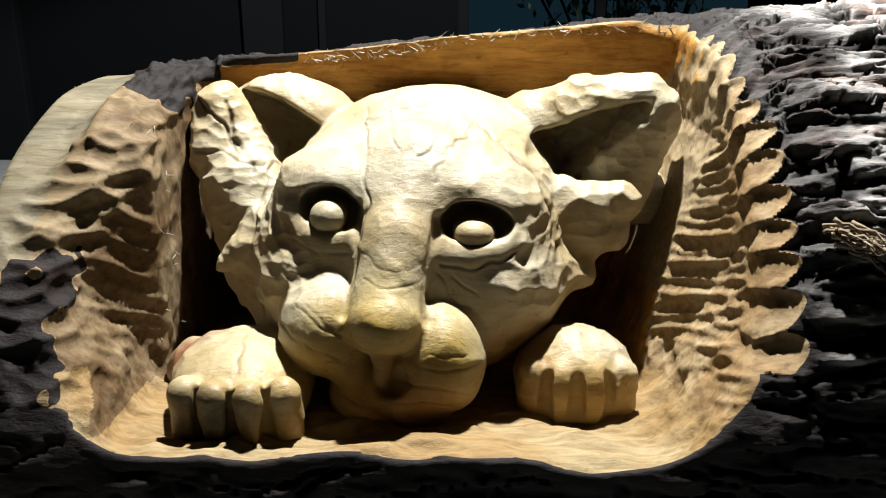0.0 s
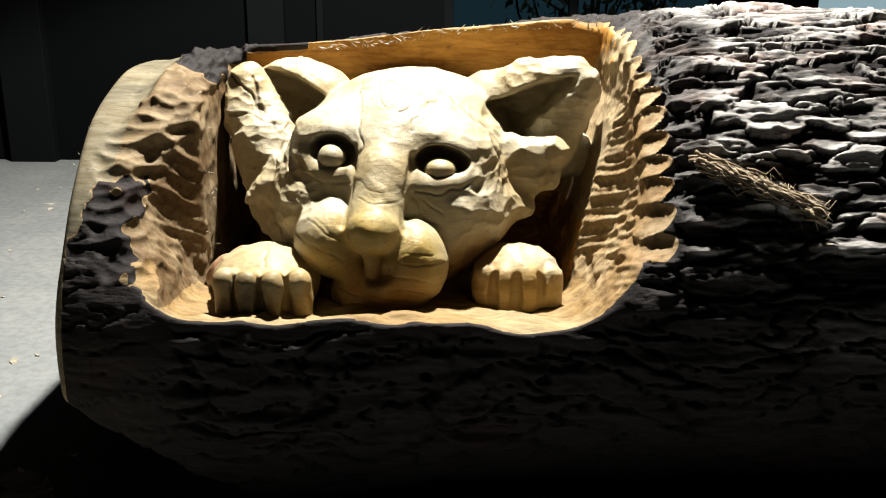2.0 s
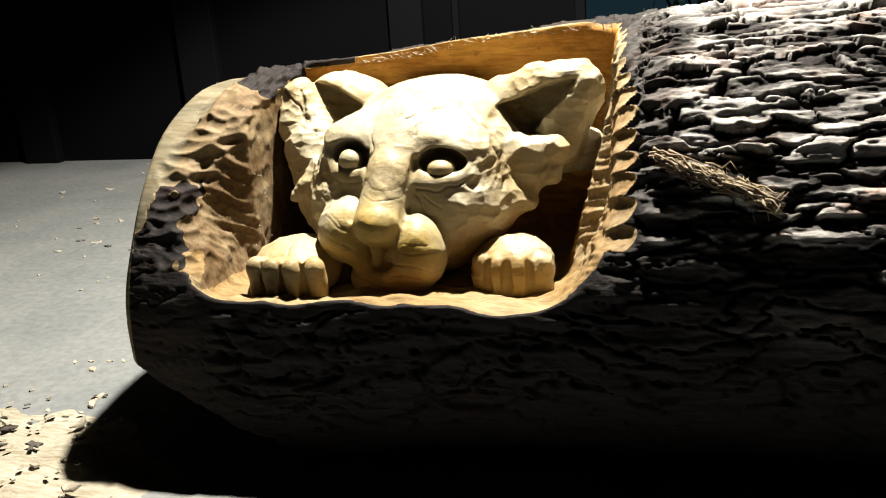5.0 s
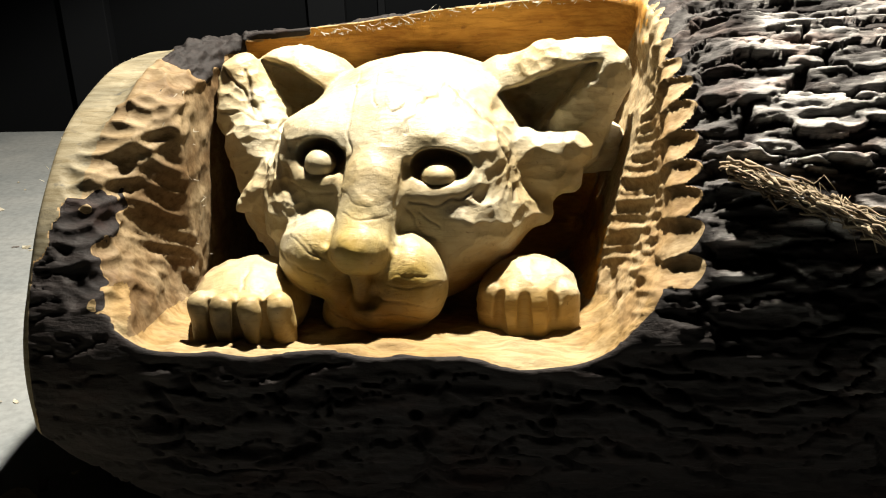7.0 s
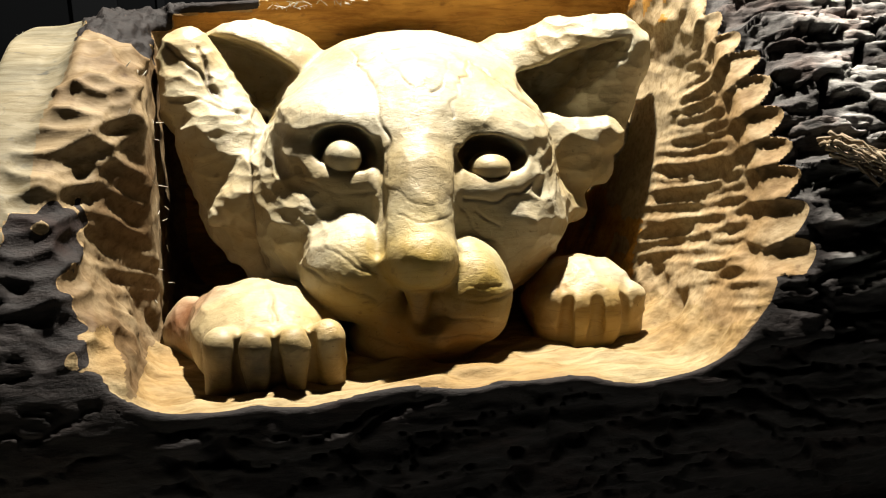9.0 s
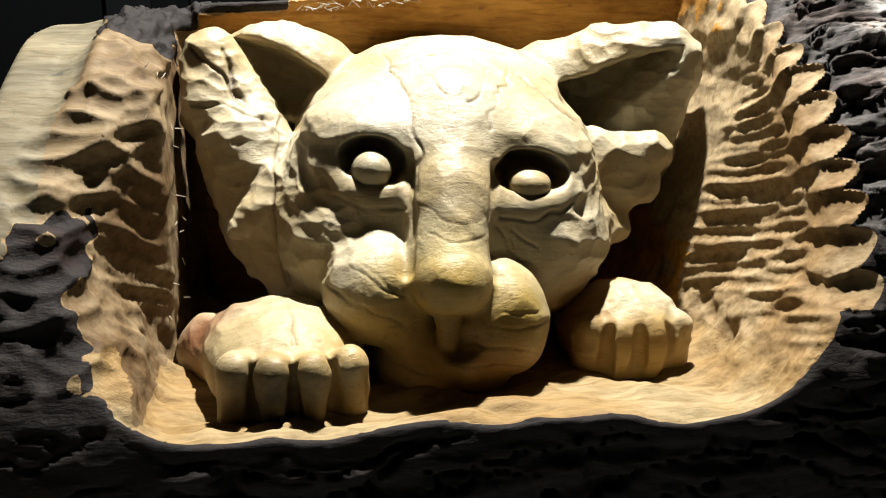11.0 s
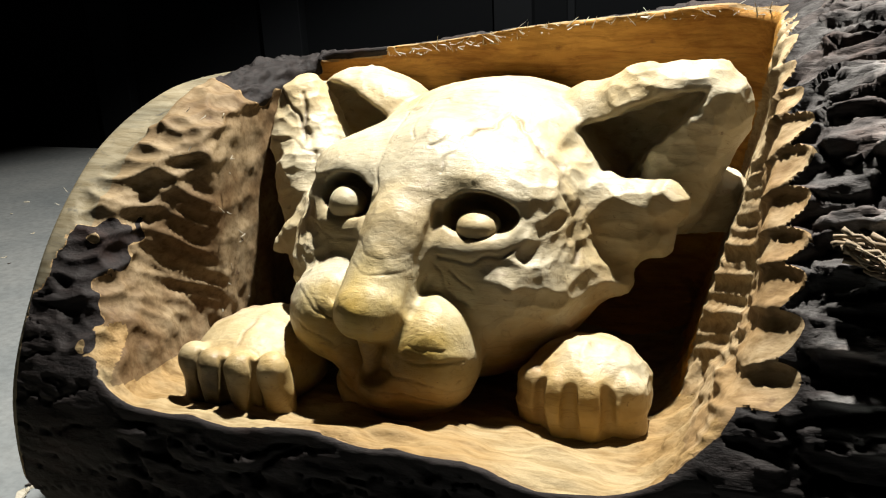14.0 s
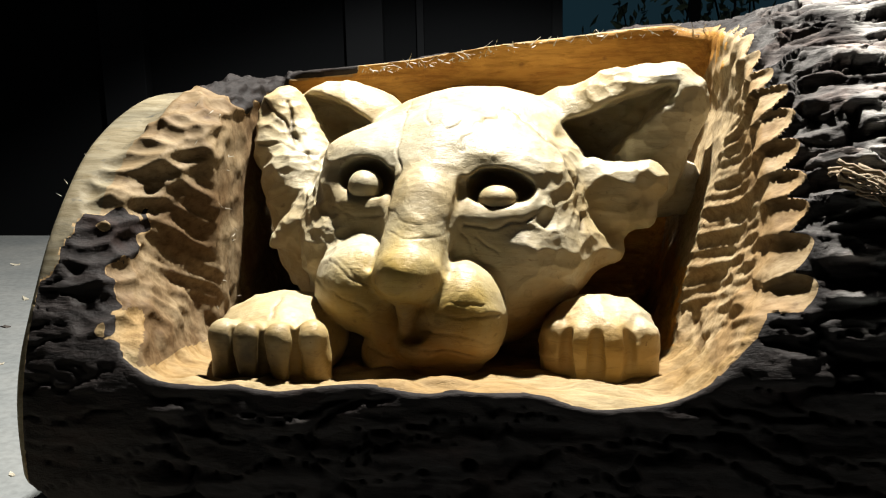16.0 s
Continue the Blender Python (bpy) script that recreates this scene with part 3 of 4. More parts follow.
fr = V[Q, 0].min(1) > 1.3
def log_part(name, faces, mat, label=""):
    me = mesh_of(name, V, Q[faces])
    kept = np.unique(Q[faces])
    me.attributes.new("flake", "FLOAT", "POINT").data.foreach_set("value", flake[kept].astype(np.float32))
    me.attributes.new("rind", "FLOAT", "POINT").data.foreach_set("value", rind[kept].astype(np.float32))
    return from_mesh(name, me, mat, log, label)


mid = V[Q].mean(1)
up = N[Q].mean(1)
inner = ~fb & ~fe & ~fr
fl = inner & (up[:, 2] > 0.55) & ((mid[:, 2] < 0.37) | (mid[:, 2] > 0.60) & (mid[:, 1] > 1.14))
fw = inner & ~fl & ((mid[:, 0] < -0.30) | (mid[:, 0] > 0.25 + 0.2 * (mid[:, 2] - 0.318))) & ((np.abs(up[:, 0]) > 0.3) | (mid[:, 1] < 1.0) | (mid[:, 0] < -0.345))
left = mid[:, 0] < 0
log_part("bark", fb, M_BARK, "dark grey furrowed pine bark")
log_part("alcove_floor", fl, M_LEDGE, "pale cream rough-cut ledge")
log_part("alcove_wall", fw & left, M_SIDE_SHADED, "gouged side wall with its shade painted in brown")
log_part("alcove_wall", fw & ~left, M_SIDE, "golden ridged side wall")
log_part("alcove_back", inner & ~fl & ~fw, M_BACK, "orange raw-wood back wall")
log_part("sawn_end", fe, M_BARE, "pale grey debarked sapwood end")
log_part("sawn_end", ~fb & fr, M_BARE)


# ---------------------------------------------------------------- the carved head and paws
def wedge(p, a, b, c, back):
    """A three-cornered recess cut straight back to the depth given; corners (x, z) run clockwise from the front."""
    x, y, z = p.T
    d = None
    for (x0, z0), (x1, z1) in ((a, b), (b, c), (c, a)):
        n = math.hypot(x1 - x0, z1 - z0)
        e = ((z - z0) * (x1 - x0) - (x - x0) * (z1 - z0)) / n
        d = e if d is None else smax(d, e, 0.010)
    return smax(d, y - back - 0.35 * (0.56 - z), 0.03)


def figure(p):
    # skull, face, jaw
    d = ball(p, (-0.012, 1.142, 0.472), (0.192, 0.203, 0.141))
    d = smin(d, ball(p, (-0.047, 1.032, 0.436), (0.186, 0.135, 0.124)), 0.04)
    d = smin(d, ball(p, (-0.045, 1.000, 0.370), (0.172, 0.118, 0.099)), 0.025)
    d = smin(d, ball(p, (0.056, 0.968, 0.412), (0.086, 0.084, 0.070)), 0.04)
    d = smin(d, ball(p, (-0.150, 0.975, 0.412), (0.070, 0.074, 0.062)), 0.03)
    # the far ear: back wall, hollow, then the split flap before it
    ear = ball(p, (-0.203, 1.176, 0.556), (0.099, 0.066, 0.067), turn_axes(ry=10))
    ear = smax(ear, -ball(p, (-0.220, 1.118, 0.562), (0.086, 0.090, 0.036), turn_axes(ry=27)), 0.008)
    flap = smin(horn(p, (-0.288, 1.145, 0.584), (-0.268, 1.128, 0.526), 0.032, 0.048), horn(p, (-0.296, 1.140, 0.576), (-0.298, 1.105, 0.525), 0.030, 0.030), 0.03)
    flap = smax(flap, 0.83 * (p[:, 0] + 0.246) + 0.55 * (p[:, 2] - 0.575), 0.006)
    ear = smin(ear, flap, 0.004)
    d = smin(d, ear, 0.006)
    # the mane behind the cheek on that side
    mane = smin(horn(p, (-0.258, 1.092, 0.488), (-0.226, 1.060, 0.400), 0.056, 0.054), horn(p, (-0.226, 1.060, 0.400), (-0.185, 1.020, 0.345), 0.054, 0.050), 0.02)
    mane = smin(mane, horn(p, (-0.215, 1.025, 0.440), (-0.268, 1.006, 0.416), 0.042, 0.012), 0.012)
    d = smin(d, mane, 0.006)
    # the near ear: cup with a rib inside it
    ear = smin(horn(p, (0.118, 1.130, 0.552), (0.248, 1.092, 0.582), 0.058, 0.048), horn(p, (0.185, 1.105, 0.586), (0.240, 1.086, 0.592), 0.047, 0.042), 0.02)
    ear = smin(ear, horn(p, (0.250, 1.088, 0.578), (0.218, 1.072, 0.485), 0.046, 0.042), 0.02)
    # unseen lump behind the ear, added to block light leaking down the wall
    ear = smin(ear, horn(p, (0.190, 1.140, 0.470), (0.262, 1.130, 0.470), 0.050, 0.040), 0.02)
    d = smin(d, ear, 0.008)
    d = smax(d, -wedge(p, (0.104, 0.562), (0.258, 0.610), (0.156, 0.494), 1.145), 0.006)
    d = smax(d, -ball(p, (0.178, 1.020, 0.572), (0.084, 0.050, 0.024), turn_axes(ry=-20)), 0.010)
    d = smax(d, -rods(p, [(0.266, 1.030, 0.602), (0.268, 1.022, 0.560), (0.240, 1.016, 0.520)], 0.010), 0.008)
    # tufts beside the near cheek
    tuft = smin(horn(p, (0.120, 1.040, 0.472), (0.222, 1.022, 0.490), 0.048, 0.022), horn(p, (0.120, 1.035, 0.450), (0.204, 1.020, 0.450), 0.045, 0.024), 0.014)
    d = smin(d, tuft, 0.005)
    d = smin(d, horn(p, (0.085, 0.995, 0.408), (0.168, 0.998, 0.404), 0.062, 0.018), 0.03)
    # brows and the bridge of the nose
    d = smin(d, ball(p, (-0.128, 0.995, 0.526), (0.056, 0.050, 0.026), turn_axes(ry=4)), 0.05)
    d = smin(d, ball(p, (0.052, 0.980, 0.510), (0.062, 0.050, 0.026), turn_axes(ry=12)), 0.05)
    d = smin(d, horn(p, (-0.034, 0.992, 0.536), (-0.051, 0.908, 0.468), 0.049, 0.041), 0.03)
    # muzzle and chin
    d = smin(d, ball(p, (-0.128, 0.892, 0.380), (0.053, 0.056, 0.054)), 0.018)
    d = smin(d, horn(p, (-0.126, 0.888, 0.376), (-0.090, 0.868, 0.336), 0.050, 0.028), 0.012)
    chin = ball(p, (-0.056, 0.900, 0.298), (0.076, 0.074, 0.052))
    d = smin(d, chin, 0.008)
    lip = smin(ball(p, (-0.004, 0.874, 0.350), (0.050, 0.056, 0.062)), horn(p, (-0.006, 0.868, 0.338), (-0.052, 0.842, 0.322), 0.048, 0.028), 0.012)
    d = smin(d, lip, 0.012)
    # eye hollows and the channels beside the nose
    d = smax(d, -ball(p, (-0.129, 0.926, 0.504), (0.037, 0.050, 0.0260), turn_axes(ry=6)), 0.004)
    d = smax(d, -ball(p, (0.039, 0.912, 0.490), (0.043, 0.052, 0.0255), turn_axes(ry=10)), 0.004)
    d = smax(d, -ball(p, (-0.064, 0.806, 0.350), (0.036, 0.034, 0.022)), 0.005)
    nose = ball(p, (-0.062, 0.853, 0.404), (0.043, 0.050, 0.038))
    nose = smin(nose, horn(p, (-0.051, 0.908, 0.472), (-0.061, 0.872, 0.425), 0.040, 0.040), 0.012)
    nose = smax(nose, 0.90 * (0.376 - p[:, 2]) - 0.43 * (p[:, 1] - 0.822), 0.005)
    d = smin(d, nose, 0.010)
    d = smin(d, horn(p, (-0.064, 0.846, 0.376), (-0.064, 0.838, 0.336), 0.016, 0.008), 0.004)
    d = smax(d, -rods(p, [(-0.106, 0.820, 0.376), (-0.066, 0.806, 0.330), (-0.028, 0.814, 0.370)], 0.0095), 0.004)
    d = smax(d, -rods(p, [(-0.130, 0.850, 0.326), (-0.062, 0.812, 0.304), (0.014, 0.824, 0.286)], 0.0065), 0.006)
    d = smax(d, -rods(p, [(-0.094, 0.925, 0.508), (-0.098, 0.880, 0.458), (-0.107, 0.846, 0.415)], 0.0075), 0.006)
    d = smax(d, -rods(p, [(-0.005, 0.908, 0.498), (-0.010, 0.868, 0.452), (-0.015, 0.842, 0.410)], 0.0075), 0.006)
    # lower lids and eyeballs
    d = smin(d, rods(p, [(-0.172, 0.962, 0.496), (-0.158, 0.940, 0.479), (-0.126, 0.922, 0.466)], 0.011), 0.02)
    d = smin(d, rods(p, [(0.012, 0.906, 0.455), (0.036, 0.904, 0.457), (0.074, 0.924, 0.468)], 0.011), 0.02)
    d = smin(d, ball(p, (-0.139, 0.950, 0.471), (0.030, 0.034, 0.013), turn_axes(ry=8)), 0.012)
    d = smin(d, ball(p, (0.046, 0.936, 0.457), (0.036, 0.036, 0.013)), 0.012)
    d = np.minimum(d, ball(p, (-0.129, 0.936, 0.494), (0.0215, 0.023, 0.0195)))
    d = np.minimum(d, ball(p, (0.034, 0.922, 0.479), (0.0245, 0.024, 0.0175)))
    return d


def paw_left(p):
    d = ball(p, (-0.222, 0.876, 0.318), (0.078, 0.092, 0.054))
    d = smin(d, horn(p, (-0.245, 0.90, 0.303), (-0.300, 0.965, 0.292), 0.046, 0.038), 0.03)
    for x in (-0.268, -0.235, -0.199, -0.165):
        y = 0.790 + 4.5 * (x + 0.212) ** 2
        d = smin(d, horn(p, (x, y + 0.004, 0.340), (x, y + 0.012, 0.288), 0.0190, 0.0185), 0.007)
    for x in (-0.2520, -0.2170, -0.1815):
        y = 0.766 + 4.5 * (x + 0.212) ** 2
        d = smax(d, -horn(p, (x, y + 0.026, 0.366), (x, y + 0.018, 0.274), 0.0040, 0.0100), 0.003)
    return d


def paw_right(p):
    d = ball(p, (0.152, 0.918, 0.309), (0.070, 0.068, 0.054))
    d = smin(d, horn(p, (0.15, 0.95, 0.290), (0.15, 1.06, 0.265), 0.036, 0.030), 0.03)
    for x in (0.101, 0.130, 0.167, 0.203):
        y = 0.866 + 6.0 * (x - 0.152) ** 2
        d = smin(d, horn(p, (x, y + 0.004, 0.326), (x, y + 0.008, 0.286), 0.0170, 0.0180), 0.007)
    for x in (0.1135, 0.1475, 0.1860):
        y = 0.845 + 6.0 * (x - 0.152) ** 2
        d = smax(d, -horn(p, (x, y + 0.010, 0.352), (x, y + 0.008, 0.266), 0.0060, 0.0115), 0.003)
    return d


def figure_field(p):
    return np.minimum(np.minimum(figure(p), paw_left(p)), paw_right(p))


def groove(v, line, width, depth):
    """How deep a line cut in seen from the front (x, z along it) is at v."""
    q = v[:, [0, 2]]
    best = np.full(len(v), 9.0)
    for a, b in zip(line, line[1:]):
        a, b = np.array(a), np.array(b)
        ab = b - a
        t = np.clip(((q - a) @ ab) / (ab @ ab), 0, 1)
        best = np.minimum(best, np.sqrt(((q - a - t[:, None] * ab) ** 2).sum(1)))
    return depth * np.exp(-(best / width) ** 2)


V, Q = sculpt(figure_field, (-0.38, 0.74, 0.24), (0.34, 1.26, 0.66), 0.0020)
N = normals_of(V, Q)
x, y, z = V.T
# broad chisel facets on the cheeks, ears and mane, finer ones on the brow
rough_ = np.clip(sstep(0.085, 0.12, np.abs(x + 0.045)) * sstep(0.555, 0.515, z) + sstep(0.14, 0.18, np.abs(x + 0.03)), 0, 1) * sstep(0.84, 0.90, y)
eyes = np.maximum(sstep(0.050, 0.040, np.hypot(x + 0.132, (z - 0.500) * 1.35)), sstep(0.055, 0.045, np.hypot(x - 0.038, (z - 0.488) * 1.35)))
rough_ = np.where(z > 0.30, rough_, 0.25) * (1 - eyes)
warp = np.stack([vnoise(V * 22, 60), vnoise(V * 22, 62), vnoise(V * 22, 63)], 1) * 0.45
c1, c2, cw = cells(V / np.array([0.026, 0.034, 0.017]) + warp, 17, 0.85)
move = 0.0056 * (np.minimum(c1, 0.9) ** 2 - 0.3) * rough_
e1, e2, ew = cells(V / 0.036 + warp * 0.5, 19, 0.85)
move += 0.0052 * (e1 ** 2 - 0.3) * (0.55 + 0.45 * rough_) * (1 - eyes) + 0.0005 * fnoise(V * 60, 3, 70)
front = sstep(0.2, -0.2, N[:, 1])
BROW_LINES = [
    ([(-0.095, 0.592), (-0.089, 0.565), (-0.088, 0.539), (-0.082, 0.515), (-0.089, 0.481)], 0.003),
    ([(0.039, 0.581), (0.011, 0.567), (-0.006, 0.551), (-0.009, 0.535)], 0.0024),
    ([(-0.067, 0.596), (-0.051, 0.567)], 0.002),
    ([(-0.027, 0.562), (0.008, 0.585)], 0.002),
    ([(-0.1, 0.583), (-0.061, 0.596), (0.004, 0.594)], 0.002),
    ([(0.046, 0.579), (0.083, 0.552), (0.111, 0.527), (0.127, 0.491), (0.134, 0.439)], 0.0036),
    ([(-0.21, 0.534), (-0.23, 0.469), (-0.23, 0.414), (-0.215, 0.359)], 0.0036),
    ([(-0.314, 0.598), (-0.28, 0.572), (-0.258, 0.541), (-0.233, 0.523)], 0.004),
    ([(-0.28, 0.6), (-0.266, 0.558), (-0.237, 0.527)], 0.0044),
    ([(-0.315, 0.541), (-0.275, 0.538), (-0.224, 0.524)], 0.003),
]
MUZZLE_LINES = [
    ([(-0.181, 0.394), (-0.146, 0.381), (-0.11, 0.359)], 0.0022),
    ([(-0.158, 0.415), (-0.132, 0.404), (-0.109, 0.392)], 0.0018),
    ([(-0.146, 0.418), (-0.114, 0.398)], 0.0018),
    ([(-0.026, 0.364), (0.004, 0.361), (0.04, 0.356)], 0.0022),
    ([(-0.014, 0.377), (0.022, 0.371)], 0.0018),
    ([(-0.049, 0.343), (-0.002, 0.34), (0.041, 0.322)], 0.0022),
    ([(-0.056, 0.326), (-0.002, 0.318), (0.028, 0.31)], 0.002),
    ([(-0.089, 0.47), (-0.05, 0.457), (-0.017, 0.461)], 0.0012),
    ([(-0.085, 0.447), (-0.026, 0.444)], 0.0016),
    ([(-0.006, 0.443), (0.01, 0.418), (0.034, 0.401)], 0.0024),
    ([(0.01, 0.439), (0.038, 0.418)], 0.002),
    ([(-0.168, 0.472), (-0.14, 0.461), (-0.102, 0.46)], 0.0026),
    ([(-0.002, 0.454), (0.028, 0.449), (0.079, 0.46)], 0.0026),
    ([(-0.114, 0.312), (-0.051, 0.302), (0.004, 0.288)], 0.002),
]
wobble = V + 0.004 * np.stack([vnoise(V * 60, 81), vnoise(V * 60, 82), vnoise(V * 60, 83)], 1)
fade = 0.55 + 0.45 * vnoise(V * 45, 84)
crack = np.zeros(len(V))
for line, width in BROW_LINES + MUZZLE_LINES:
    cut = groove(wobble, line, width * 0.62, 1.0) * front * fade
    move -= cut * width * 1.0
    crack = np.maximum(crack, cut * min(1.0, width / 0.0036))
V = V + N * move[:, None]
# the head and each paw are separate lumps of the one carving
cat = mesh_of("carved_cat", V, Q)
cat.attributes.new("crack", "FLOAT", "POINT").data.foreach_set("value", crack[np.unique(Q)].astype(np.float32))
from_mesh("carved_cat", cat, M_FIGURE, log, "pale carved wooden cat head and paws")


# ---------------------------------------------------------------- torn fibres, branch scar
def splinters():
    rnd = random.Random(11)
    bm = bmesh.new()

    def strand(p, way, length, r):
        side_ = Vector((rnd.uniform(-1, 1), rnd.uniform(-1, 1), rnd.uniform(-1, 1))) * length * 0.35
        tube(bm, [p, p + way * length * 0.5 + side_ * 0.4, p + way * length + side_], [r, r * 0.8, r * 0.25], 4)

    for i in range(190):
        x = rnd.uniform(-0.20, 0.36)
        p = Vector((x, 1.200 + rnd.uniform(-0.004, 0.02), float(log_top(x)) - 0.010 + rnd.uniform(-0.010, 0.002)))
        way = Vector((rnd.uniform(-1.5, 1.5), rnd.uniform(-1.2, 0.4), rnd.uniform(0.0, 0.9))).normalized()
        strand(p, way, rnd.uniform(0.006, 0.028) * rnd.random(), rnd.uniform(0.0004, 0.0010))
    for i in range(22):
        ang = radians(rnd.uniform(45, 85))
        p = Vector((-0.482, 1.22 - 0.512 * math.cos(ang), 0.20 + 0.414 * math.sin(ang)))
        way = Vector((rnd.uniform(-1, 0.2), rnd.uniform(-0.6, 0.6), rnd.uniform(0.0, 0.8))).normalized()
        strand(p, way, rnd.uniform(0.002, 0.007), rnd.uniform(0.0003, 0.0006))
    for i in range(26):
        x = rnd.uniform(-0.34, -0.31)
        z = rnd.uniform(0.33, 0.62)
        p = Vector((x - 0.01, 0.96 + rnd.uniform(-0.02, 0.06), z))
        way = Vector((rnd.uniform(-0.3, 1), rnd.uniform(-1, 0.3), rnd.uniform(-0.8, 0.8))).normalized()
        strand(p, way, rnd.uniform(0.004, 0.010), rnd.uniform(0.0004, 0.0008))
    ob = part("splinter_fringe", bm, M_CHIP, log, "torn pale wood fibres")
    tagged(ob, kind="stuff")


splinters()


def branch_scar():
    rnd = random.Random(5)
    bm = bmesh.new()
    for i in range(190):
        t0 = rnd.uniform(0, 0.92)
        t1 = min(1.05, t0 + rnd.uniform(0.06, 0.28))
        off, lift = rnd.gauss(0, 0.008), rnd.uniform(0.0, 0.020)
        lift = max(0, lift - abs(off) * 0.8)
        wild = rnd.choice((0.0, 0.0, 1.0))
        pts, rad = [], []
        r0 = rnd.uniform(0.0008, 0.0028)
        for k in range(5):
            t = t0 + (t1 - t0) * k / 4
            a = radians(33 - 14 * t) + off / 0.34 + rnd.gauss(0, 0.005) + wild * k * rnd.gauss(0, 0.008)
            pts.append(skin_point(0.372 + 0.175 * t + rnd.gauss(0, 0.002), a, 0.002 + lift + wild * k * 0.002))
            rad.append(r0 * (1.1 - 0.2 * k))
        tube(bm, pts, rad, 4)
    tagged(part("branch_scar", bm, M_FIBRE, log, "frayed fibrous torn branch strip", True), kind="stuff")


M_FIBRE = wood_material("frayed_fibre", (0.30, 0.25, 0.17), (0.19, 0.14, 0.09), (0.06, 0.04, 0.03), 0.8)
branch_scar()


# ---------------------------------------------------------------- chips and dust on the floor
def chip_mesh(rnd, size):
    bm = bmesh.new()
    n = rnd.choice((5, 6, 7))
    ring = []
    for k in range(n):
        a = 2 * math.pi * k / n
        r = size * rnd.uniform(0.5, 1.0)
        ring.append((r * math.cos(a), r * 0.55 * math.sin(a)))
    th = size * rnd.uniform(0.12, 0.3)
    curl = rnd.uniform(-0.6, 0.6) / size
    lo = [bm.verts.new((x, y, curl * x * x + 0.001)) for x, y in ring]
    hi = [bm.verts.new((x * 0.85, y * 0.85, curl * x * x + th + 0.001)) for x, y in ring]
    bm.faces.new(lo[::-1])
    bm.faces.new(hi)
    for k in range(n):
        bm.faces.new((lo[k], lo[(k + 1) % n], hi[(k + 1) % n], hi[k]))
    least = min(v.co.z for v in bm.verts)
    for v in bm.verts:
        v.co.z -= least
    me = bpy.data.meshes.new("wood_chip")
    bm.to_mesh(me)
    bm.free()
    me.materials.append(M_CHIP)
    return me


rnd = random.Random(21)
CHIPS = [chip_mesh(rnd, s) for s in (0.010, 0.014, 0.018, 0.022, 0.013, 0.009)]


def heap(x, y):
    """Height of the sawdust heap in front of the log's end."""
    d = math.hypot((x + 0.85) / 0.55, (y - 0.55) / 0.42)
    return max(0.0, 0.022 * (1 - d * d)) if d < 1 else 0.0


for i in range(270):
    if i < 170:
        x, y = rnd.gauss(-0.86, 0.26), rnd.gauss(0.62, 0.20)
    else:
        x, y = rnd.uniform(-2.4, -0.52), rnd.uniform(0.6, 3.0)
    if x > -0.52 and y > 0.60:
        x = -0.55 - rnd.random() * 0.3
    ob = new("wood_chip", rnd.choice(CHIPS))
    ob.matrix_world = pose(x, y, heap(x, y), rnd.uniform(-8, 8), rnd.uniform(-8, 8), rnd.uniform(0, 360))
    tagged(ob, "small pale curled wood chip lying on the concrete floor", "wood chip", "chips on the floor")


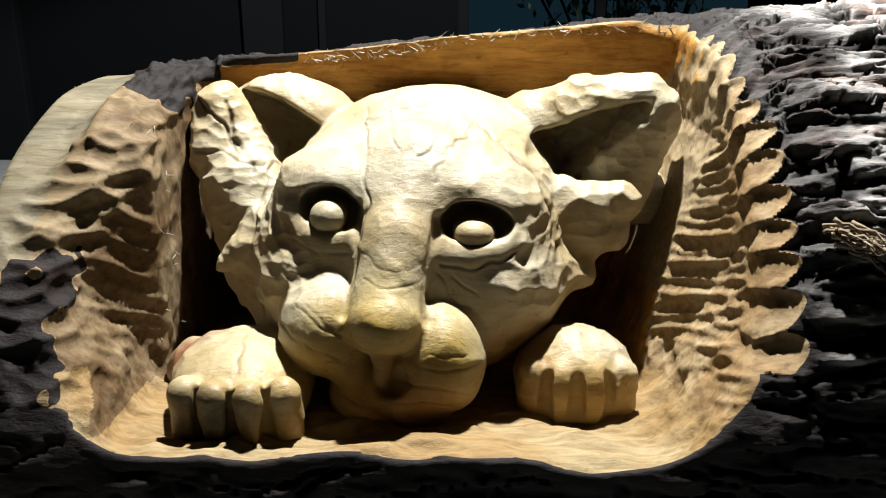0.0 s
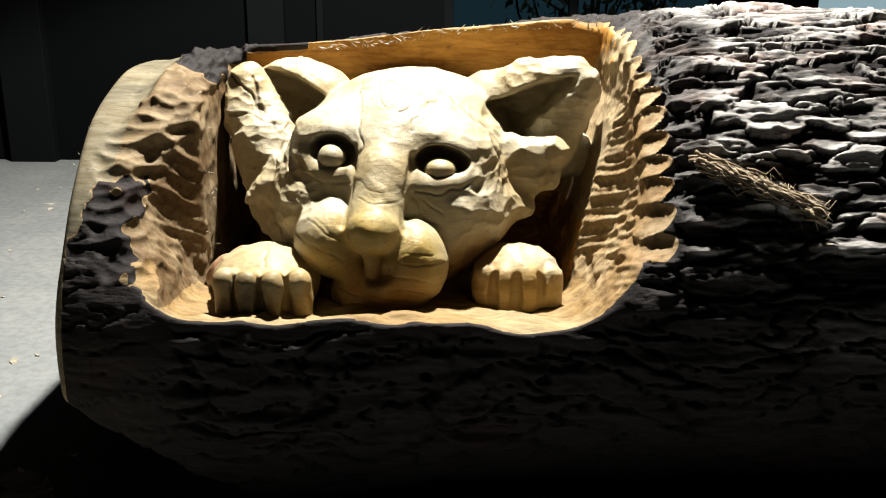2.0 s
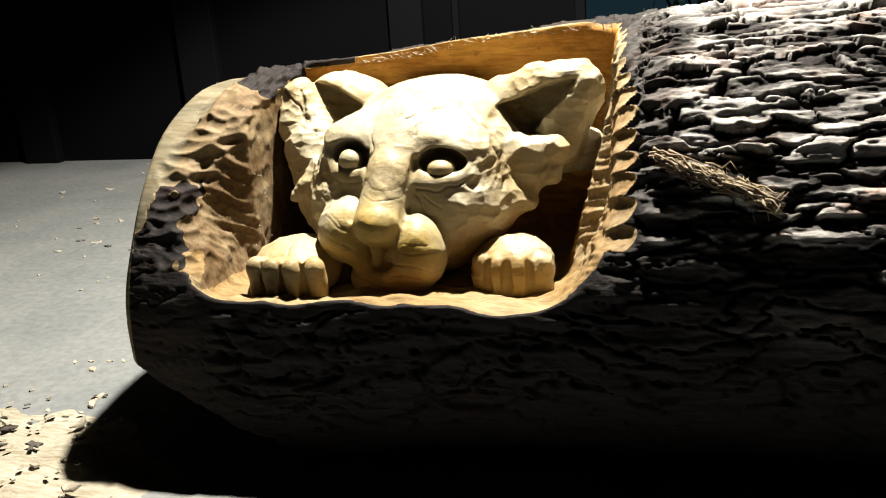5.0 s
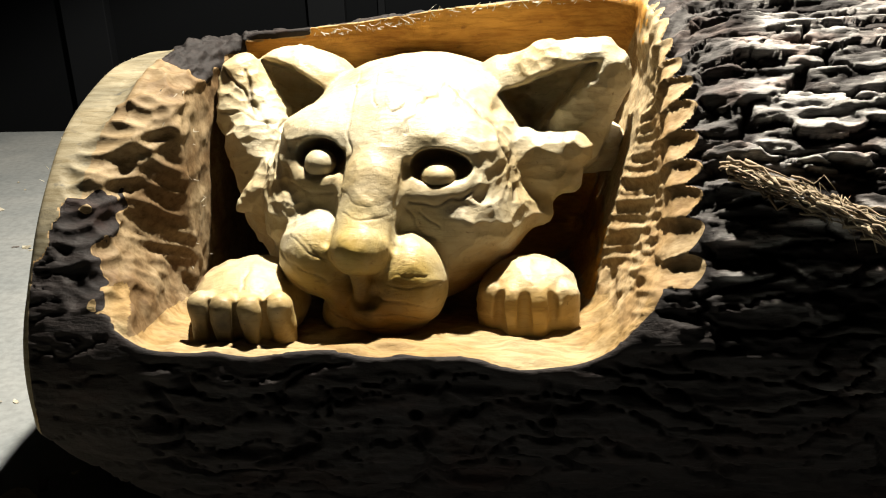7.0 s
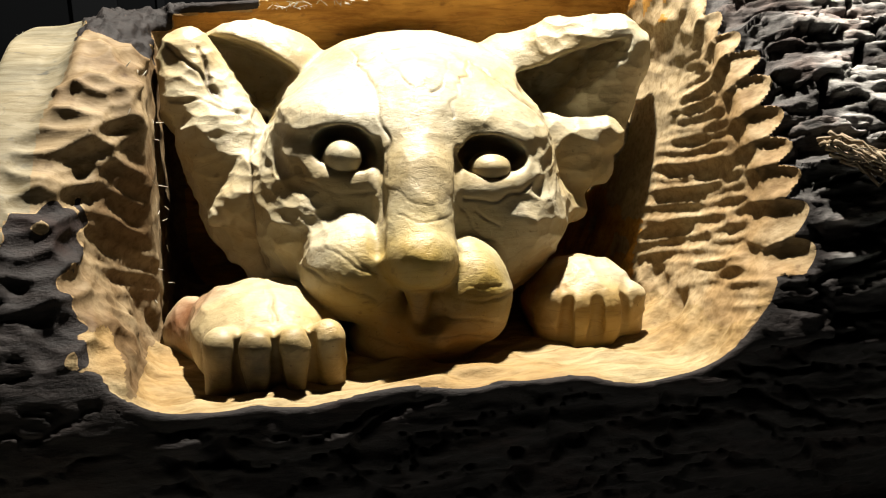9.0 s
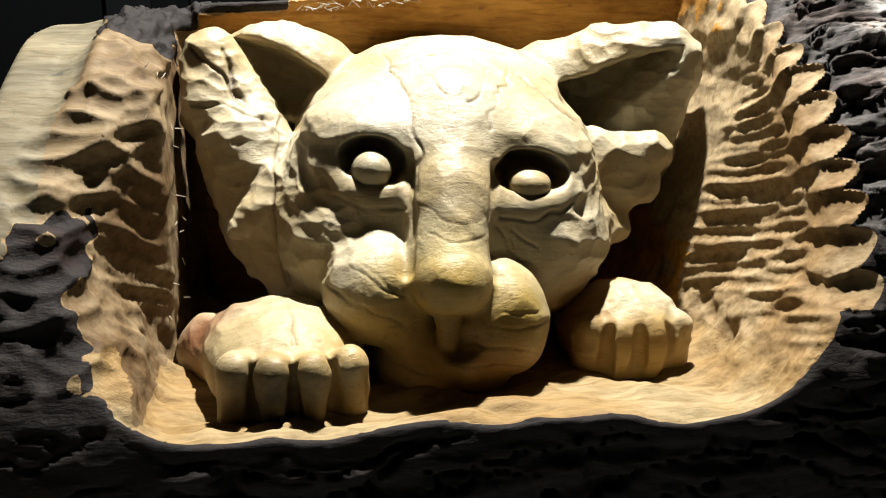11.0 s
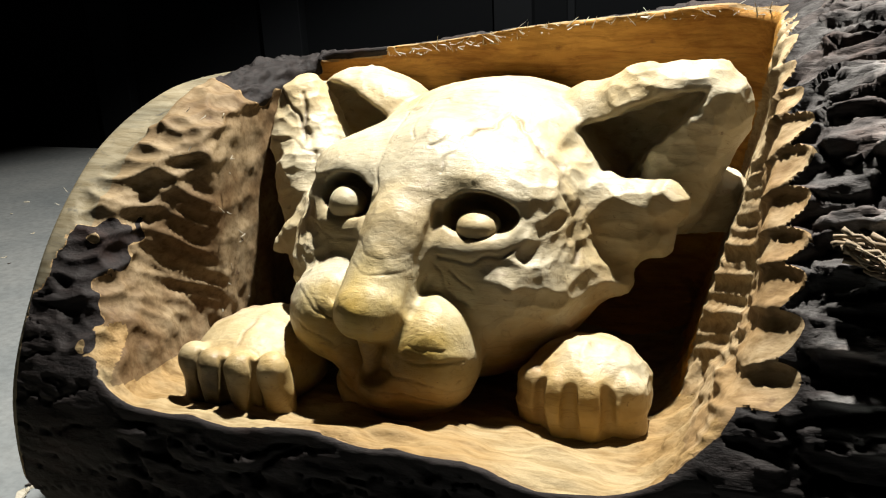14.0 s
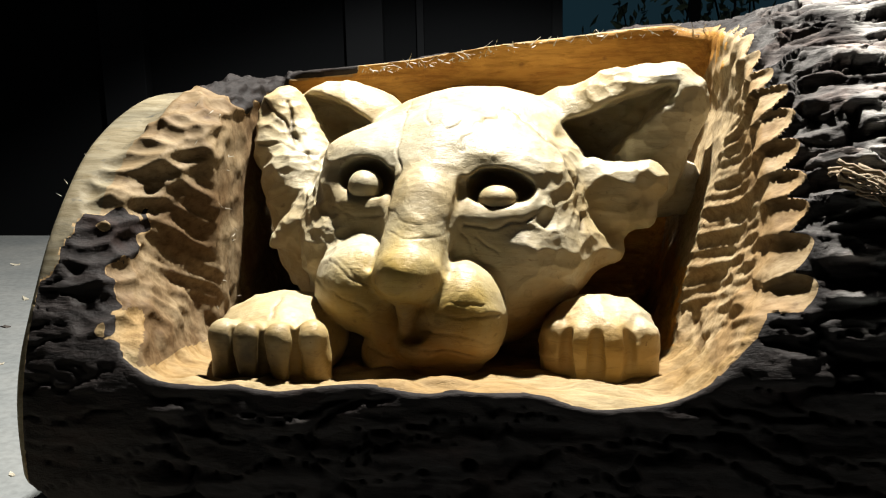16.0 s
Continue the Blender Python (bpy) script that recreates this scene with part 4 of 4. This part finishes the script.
def bark_bit(size):
    bm = bmesh.new()
    rows = []
    for i in range(5):
        rows.append([bm.verts.new((size * (i / 2 - 1) * (1 + 0.2 * rnd.uniform(-1, 1)), size * 0.5 * (j - 1) * rnd.uniform(0.7, 1.1), 0.0 if k == 0 else size * rnd.uniform(0.18, 0.34))) for k in (0, 1) for j in (0, 1, 2)])
    for a, b in zip(rows, rows[1:]):
        ring_a = [a[0], a[1], a[2], a[5], a[4], a[3]]
        ring_b = [b[0], b[1], b[2], b[5], b[4], b[3]]
        for k in range(6):
            bm.faces.new((ring_a[k], ring_a[(k + 1) % 6], ring_b[(k + 1) % 6], ring_b[k]))
    for r_, flip in ((rows[0], False), (rows[-1], True)):
        ring = [r_[0], r_[1], r_[2], r_[5], r_[4], r_[3]]
        bm.faces.new(ring[::-1] if flip else ring)
    bmesh.ops.recalc_face_normals(bm, faces=bm.faces)
    me = bpy.data.meshes.new("bark_fragment")
    bm.to_mesh(me)
    bm.free()
    me.materials.append(M_BARK_BIT)
    return me


M_BARK_BIT = wood_material("bark_bits", (0.06, 0.052, 0.048), (0.12, 0.11, 0.105), (0.02, 0.015, 0.012), 0.8)
BITS = [bark_bit(s_) for s_ in (0.006, 0.009, 0.014)]
for i in range(26):
    x, y = (rnd.gauss(-0.72, 0.12), rnd.gauss(0.80, 0.08)) if i < 14 else (rnd.uniform(-1.9, -0.6), rnd.uniform(0.7, 2.4))
    x = min(x, -0.56)
    ob = new("bark_fragment", BITS[i % 3])
    ob.matrix_world = pose(x, y, heap(x, y), rnd.uniform(-6, 6), rnd.uniform(-6, 6), rnd.uniform(0, 360))
    tagged(ob, "dark broken bark fragment lying on the concrete floor", "bark fragment", "bark fragments on the floor")


def sawdust():
    bm = bmesh.new()
    nx, ny = 90, 70
    grid = []
    for i in range(nx + 1):
        row = []
        for j in range(ny + 1):
            x, y = -1.42 + 1.14 * i / nx, 0.12 + 0.86 * j / ny
            e = heap(x, y) - 0.006 * (1 + noise.noise((x * 9, y * 9, 5)))
            e += 0.008 * noise.noise((x * 22, y * 22, 0)) * min(1, max(0, e) / 0.006) + 0.004 * noise.noise((x * 60, y * 60, 3)) * min(1, max(0, e) / 0.006) - 0.001
            row.append(bm.verts.new((x, y, e)))
        grid.append(row)
    for i in range(nx):
        for j in range(ny):
            bm.faces.new((grid[i][j], grid[i + 1][j], grid[i + 1][j + 1], grid[i][j + 1]))
    ob = part("sawdust", bm, M_CHIP, None, "", True)
    tagged(ob, "pale sawdust and shavings heaped beside the log", "sawdust", kind="stuff")


sawdust()
